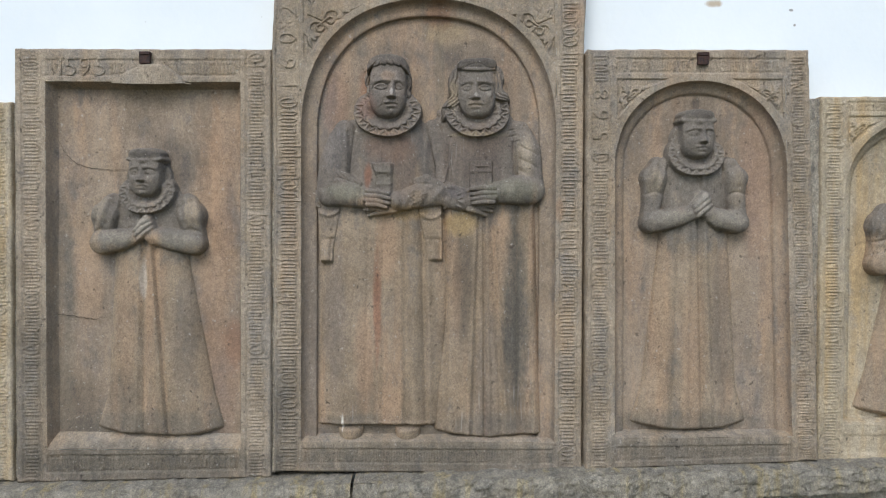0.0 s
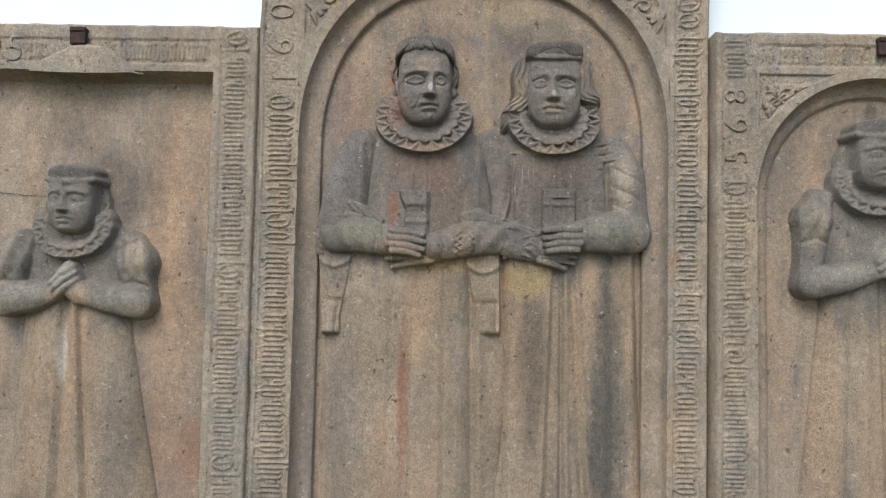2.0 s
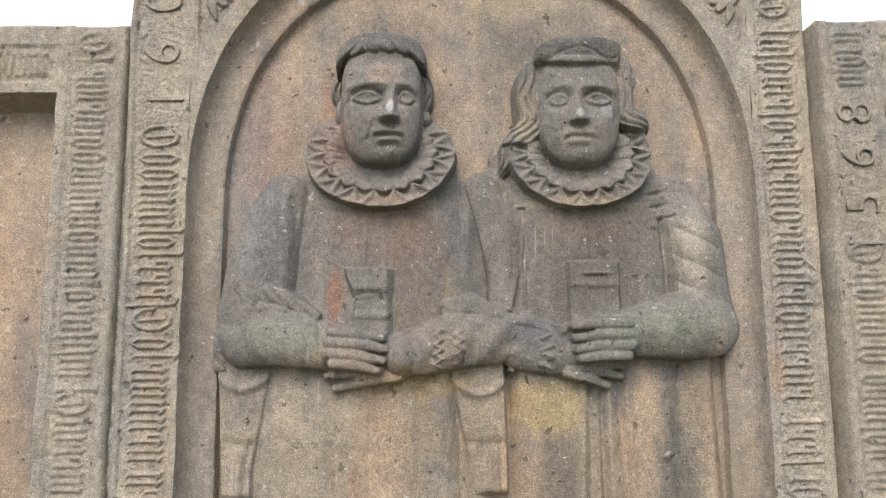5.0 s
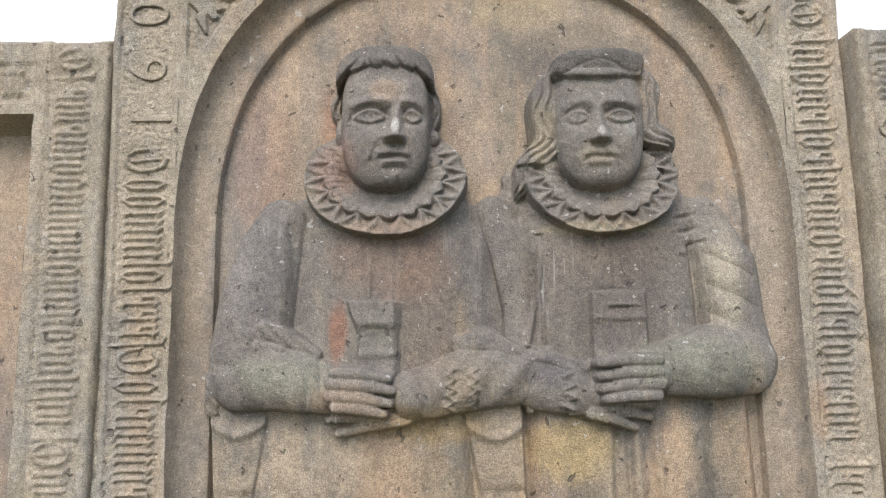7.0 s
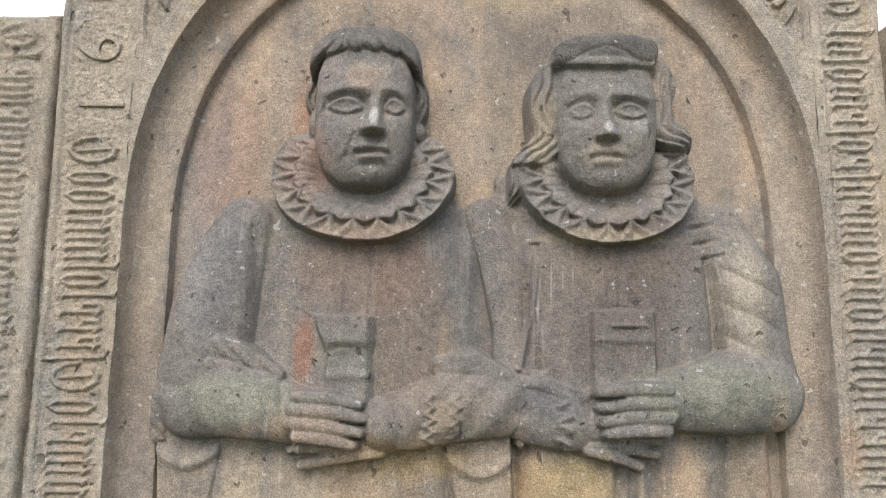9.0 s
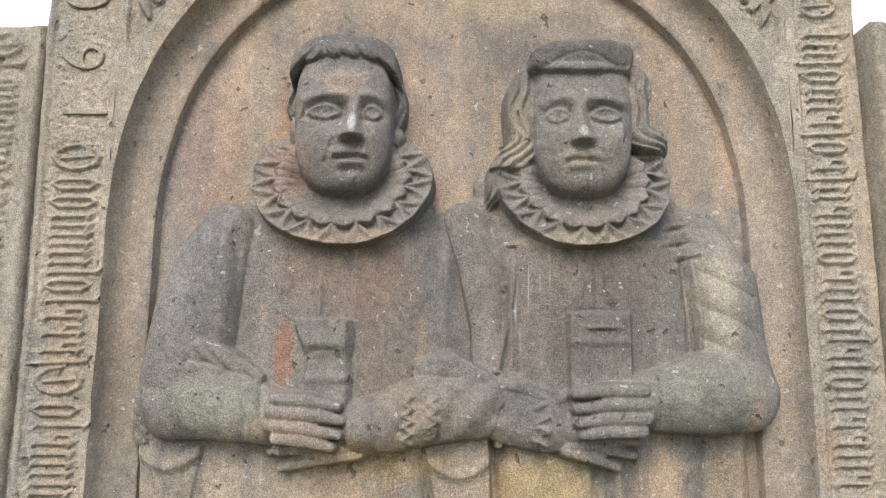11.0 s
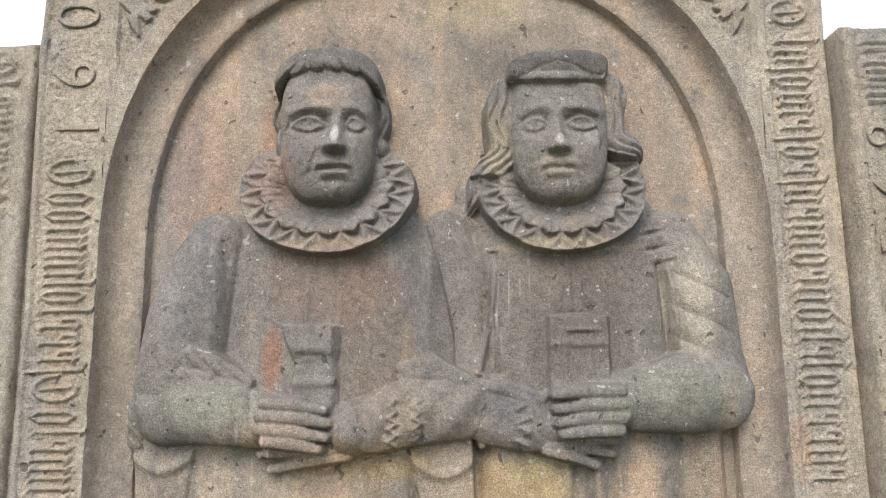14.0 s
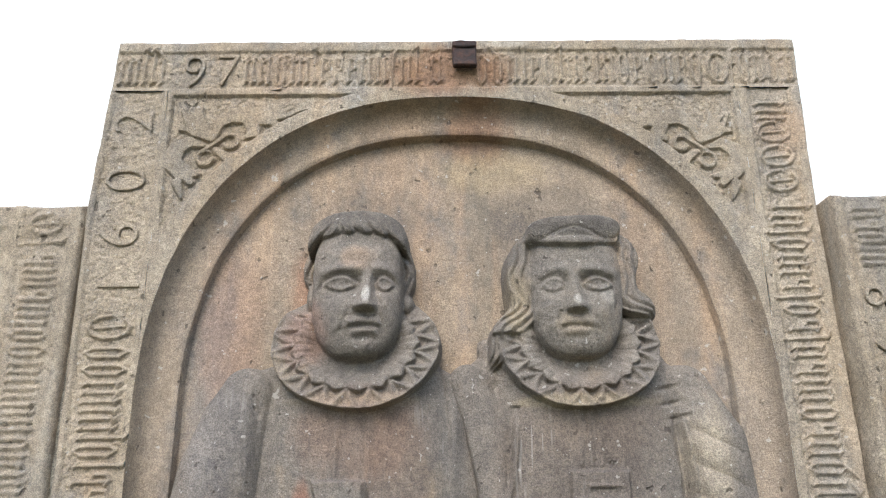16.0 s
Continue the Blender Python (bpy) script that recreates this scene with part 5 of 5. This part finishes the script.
spandrels(girl_slab, g_niche, 2.145, RF, frame_stone, ((0.765, 2.075, 1, 0.052), (1.300, 2.075, -1, 0.052)), 0.022, 0.003, wedge, 35)
moulding(girl_slab, g_niche, CAVETTO, RF, panel_stone, wedge)
back_panel(girl_slab, 0.70, 1.36, 0.73, 2.125, RF + 0.055, panel_stone, wedge, 36)
sill(girl_slab, 0.706, 1.355, 0.750, 0.775, RF, 0.06, frame_stone, wedge, 9)
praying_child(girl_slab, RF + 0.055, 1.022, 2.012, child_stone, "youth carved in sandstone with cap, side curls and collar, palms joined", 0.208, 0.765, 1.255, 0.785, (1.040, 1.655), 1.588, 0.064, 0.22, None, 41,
              folds=((0.99, 1.00, 0.012, 0.006), (1.06, 1.03, 0.008, -0.010), (1.09, 1.05, 0.010, 0.008), (1.16, 1.10, 0.03, -0.008), (0.90, 0.93, 0.02, 0.006), (0.94, 0.97, 0.010, -0.006)))
slab_text((("1", 0.658, 1.85), ("5", 0.658, 1.918), ("6", 0.657, 2.000), ("8", 0.656, 2.078)), 0.088, True, girl_year, RF + 0.0025, frame_stone)

# the two outer slabs
far_slab = empty_thing("gravestone", (1.95, 0, 0.65), "lower pale sandstone gravestone with arched niche and cracked corner", "gravestone", "gravestones along the wall")
f_niche = arch_path(1.610, 2.280, 0.800, 1.700, 2.000, 2.12)
strip("side_border", far_slab, pale_stone, 1.512, 1.610, 0.655, 2.078, 0, (1.540, 1.588), (1.532, 1.598), 51, 0.003, True, (), "lbt", label="carved border with raised worn script")
strip("side_border", far_slab, pale_stone, 2.280, 2.380, 0.655, 2.078, 0, (2.30, 2.35), (2.29, 2.36), 52, 0.006, True, (), "rbt", label="carved border with raised worn script")
strip("top_border", far_slab, pale_stone, 1.610, 2.280, 2.010, 2.078, 0, (2.022, 2.052), (2.018, 2.058), 53, 0.003, False, (), "t", label="carved border with raised worn script")
strip("bottom_border", far_slab, pale_stone, 1.610, 2.280, 0.655, 0.800, 0, (0.70, 0.75), (0.69, 0.76), 54, 0.005, False, (), "b", worn=0.6, label="carved border with raised worn script")
spandrels(far_slab, f_niche, 2.010, 0, pale_stone, ((1.66, 1.95, 1, 0.045),), 0.022, 0.004, seed=55)
moulding(far_slab, f_niche, CAVETTO, 0, pale_stone)
back_panel(far_slab, 1.60, 2.29, 0.78, 1.99, 0.055, pale_stone, seed=56)
sill(far_slab, 1.610, 2.280, 0.800, 0.825, 0, 0.06, pale_stone, seed=10)
praying_child(far_slab, 0.055, 1.945, 1.83, child_stone, "robed praying child carved in pale sandstone, partly seen", 0.235, 1.655, 2.20, 0.835, (1.96, 1.50), 1.43, 0.066, 0.0, None, 61)

near_slab = empty_thing("gravestone", (-2.0, 0, 0.56), "pale sandstone gravestone edge with worn raised script", "gravestone", "gravestones along the wall")
strip("side_border", near_slab, pale_stone, -1.745, -1.640, 0.56, 2.050, 0.01, (-1.72, -1.67), (-1.73, -1.66), 71, 0.003, True, (), "rbt", label="carved border with raised worn script")
strip("niche_back", near_slab, pale_stone, -2.40, -1.745, 0.56, 2.050, 0.01, None, (-2.38, -1.77), 72, 0.012, True, (), "lbt")


def mortar_joint(x0, x1, z0, z1, y, seed, label):
    xs, zs = np.linspace(x0, x1, 8), np.linspace(z0, z1, 400)
    X, Z = np.meshgrid(xs, zs)
    u = (X - x0) / (x1 - x0) * 2 - 1
    Y = y + 0.010 * vnoise(X, Z, 30, 4, seed) + 0.006 * u * u + 0.020 * np.clip(vnoise(X, Z, 9, 2, seed + 1) - 0.12, 0, 1)
    ob = raw_mesh("mortar_joint", np.stack([X, Y, Z], -1).reshape(-1, 3), grid_quads(400, 8), mortar_stone)
    return tagged(ob, label, "mortar", kind="structure")


mortar_joint(-0.640, -0.592, 0.60, 2.235, 0.020, 3, "crumbling grey mortar joint between two gravestones")
mortar_joint(0.584, 0.620, 0.64, 2.230, 0.100, 5, "dark narrow mortar joint between two gravestones")
mortar_joint(1.440, 1.530, 0.66, 2.070, 0.012, 7, "wide grey mortar joint beside the lower slab")
mortar_joint(-1.650, -1.612, 0.57, 2.045, 0.030, 9, "crumbling grey mortar joint between two gravestones")


def iron_clamp(x, z_top, front, w=0.042, drop=0.046):
    """A flat iron hook out of the wall, bent down over a slab's upper edge."""
    bm = bmesh.new()
    for size, at in (((w, 0.19 - front, 0.012), (x, (0.17 + front) / 2 - 0.012, z_top - 0.018)), ((w, 0.014, drop), (x, front - 0.011, z_top - 0.012 - drop / 2))):
        made = bmesh.ops.create_cube(bm, size=1)["verts"]
        bmesh.ops.scale(bm, vec=size, verts=made)
        bmesh.ops.translate(bm, vec=at, verts=made)
    bmesh.ops.subdivide_edges(bm, edges=bm.edges, cuts=2, use_grid_fill=True)
    for v in bm.verts:
        v.co += Vector((noise.noise(v.co * 60), noise.noise(v.co * 60 + Vector((5, 0, 0))), noise.noise(v.co * 60 + Vector((0, 7, 0))))) * 0.0022
    bmesh.ops.bevel(bm, geom=[e for e in bm.edges if e.calc_face_angle(0) > 0.6], offset=0.002, segments=1, affect="EDGES")
    return tagged(part("iron_clamp", bm, rusted_iron), "rusted dark iron clamp hooked over the slab's top edge", "iron clamp", "iron clamps on the slabs")


iron_clamp(-1.108, 2.252, LF)
iron_clamp(1.038, 2.246, RF)
iron_clamp(0.010, 2.560, 0.0, 0.042, 0.046)


def mortar_patch():
    """Grey repair mortar round the clamp, sagging over the niche's upper edge."""
    xs, zs = np.linspace(-1.245, -0.935, 90), np.linspace(2.120, 2.205, 40)
    X, Z = np.meshgrid(xs, zs)
    u, v = (X + 1.095) / 0.15, (Z - 2.120) / 0.075
    inside = 1 - np.abs(u) ** 2.2 - np.clip(v, 0, 9) ** 1.2 * 0.95 + 0.35 * vnoise(X, Z, 25, 3, 4)
    sag = 0.010 * step(inside, 0.0, 0.25) + 0.004 * vnoise(X, Z, 40, 3, 2)
    Y = 0.012 - 0.016 * step(inside, -0.02, 0.10) - sag * 0.6
    Z2 = Z - 0.004 * np.clip(1 - u * u, 0, 1) * (1 - step(Z, 2.12, 2.14))
    ob = raw_mesh("repair_mortar", np.stack([X, Y, Z2], -1).reshape(-1, 3), grid_quads(40, 90), frame_stone, boy_slab, True, "grey mortar repair round the clamp")
    return ob


mortar_patch()


def crack(parent, pts, y, width, seed):
    """A fine dark crack: a sunk, jagged line laid into the stone's face."""
    rnd = random.Random(seed)
    line = []
    for (x0, z0), (x1, z1) in zip(pts[:-1], pts[1:]):
        n = max(2, int(math.hypot(x1 - x0, z1 - z0) / 0.008))
        for i in range(n):
            f = i / n
            line.append((x0 + (x1 - x0) * f + rnd.uniform(-0.002, 0.002), z0 + (z1 - z0) * f + rnd.uniform(-0.002, 0.002)))
    verts, quads = [], []
    for i, (x, z) in enumerate(line):
        w = width * rnd.uniform(0.5, 1.2) * min(1, (len(line) - i) / 12 + 0.2)
        verts += [(x, y, z - w), (x, y - 0.0012, z - w * 0.5), (x, y - 0.0012, z + w * 0.5), (x, y, z + w)]
        if i:
            a = 4 * i
            quads += [(a - 4 + k, a + k, a + k + 1, a - 3 + k) for k in range(3)]
    return raw_mesh("crack", verts, quads, crack_dark, parent)


crack_dark = stone("crack_dirt", (0.05, 0.043, 0.036), (0.035, 0.03, 0.026), (0.06, 0.04, 0.03), 0.4, 0.2)
crack(boy_slab, ((-1.475, 1.90), (-1.45, 1.85), (-1.41, 1.815), (-1.35, 1.795), (-1.26, 1.788), (-1.20, 1.79)), 0.058, 0.0010, 1)
crack(boy_slab, ((-1.49, 1.215), (-1.42, 1.208), (-1.34, 1.195), (-1.28, 1.205)), 0.058, 0.0009, 2)
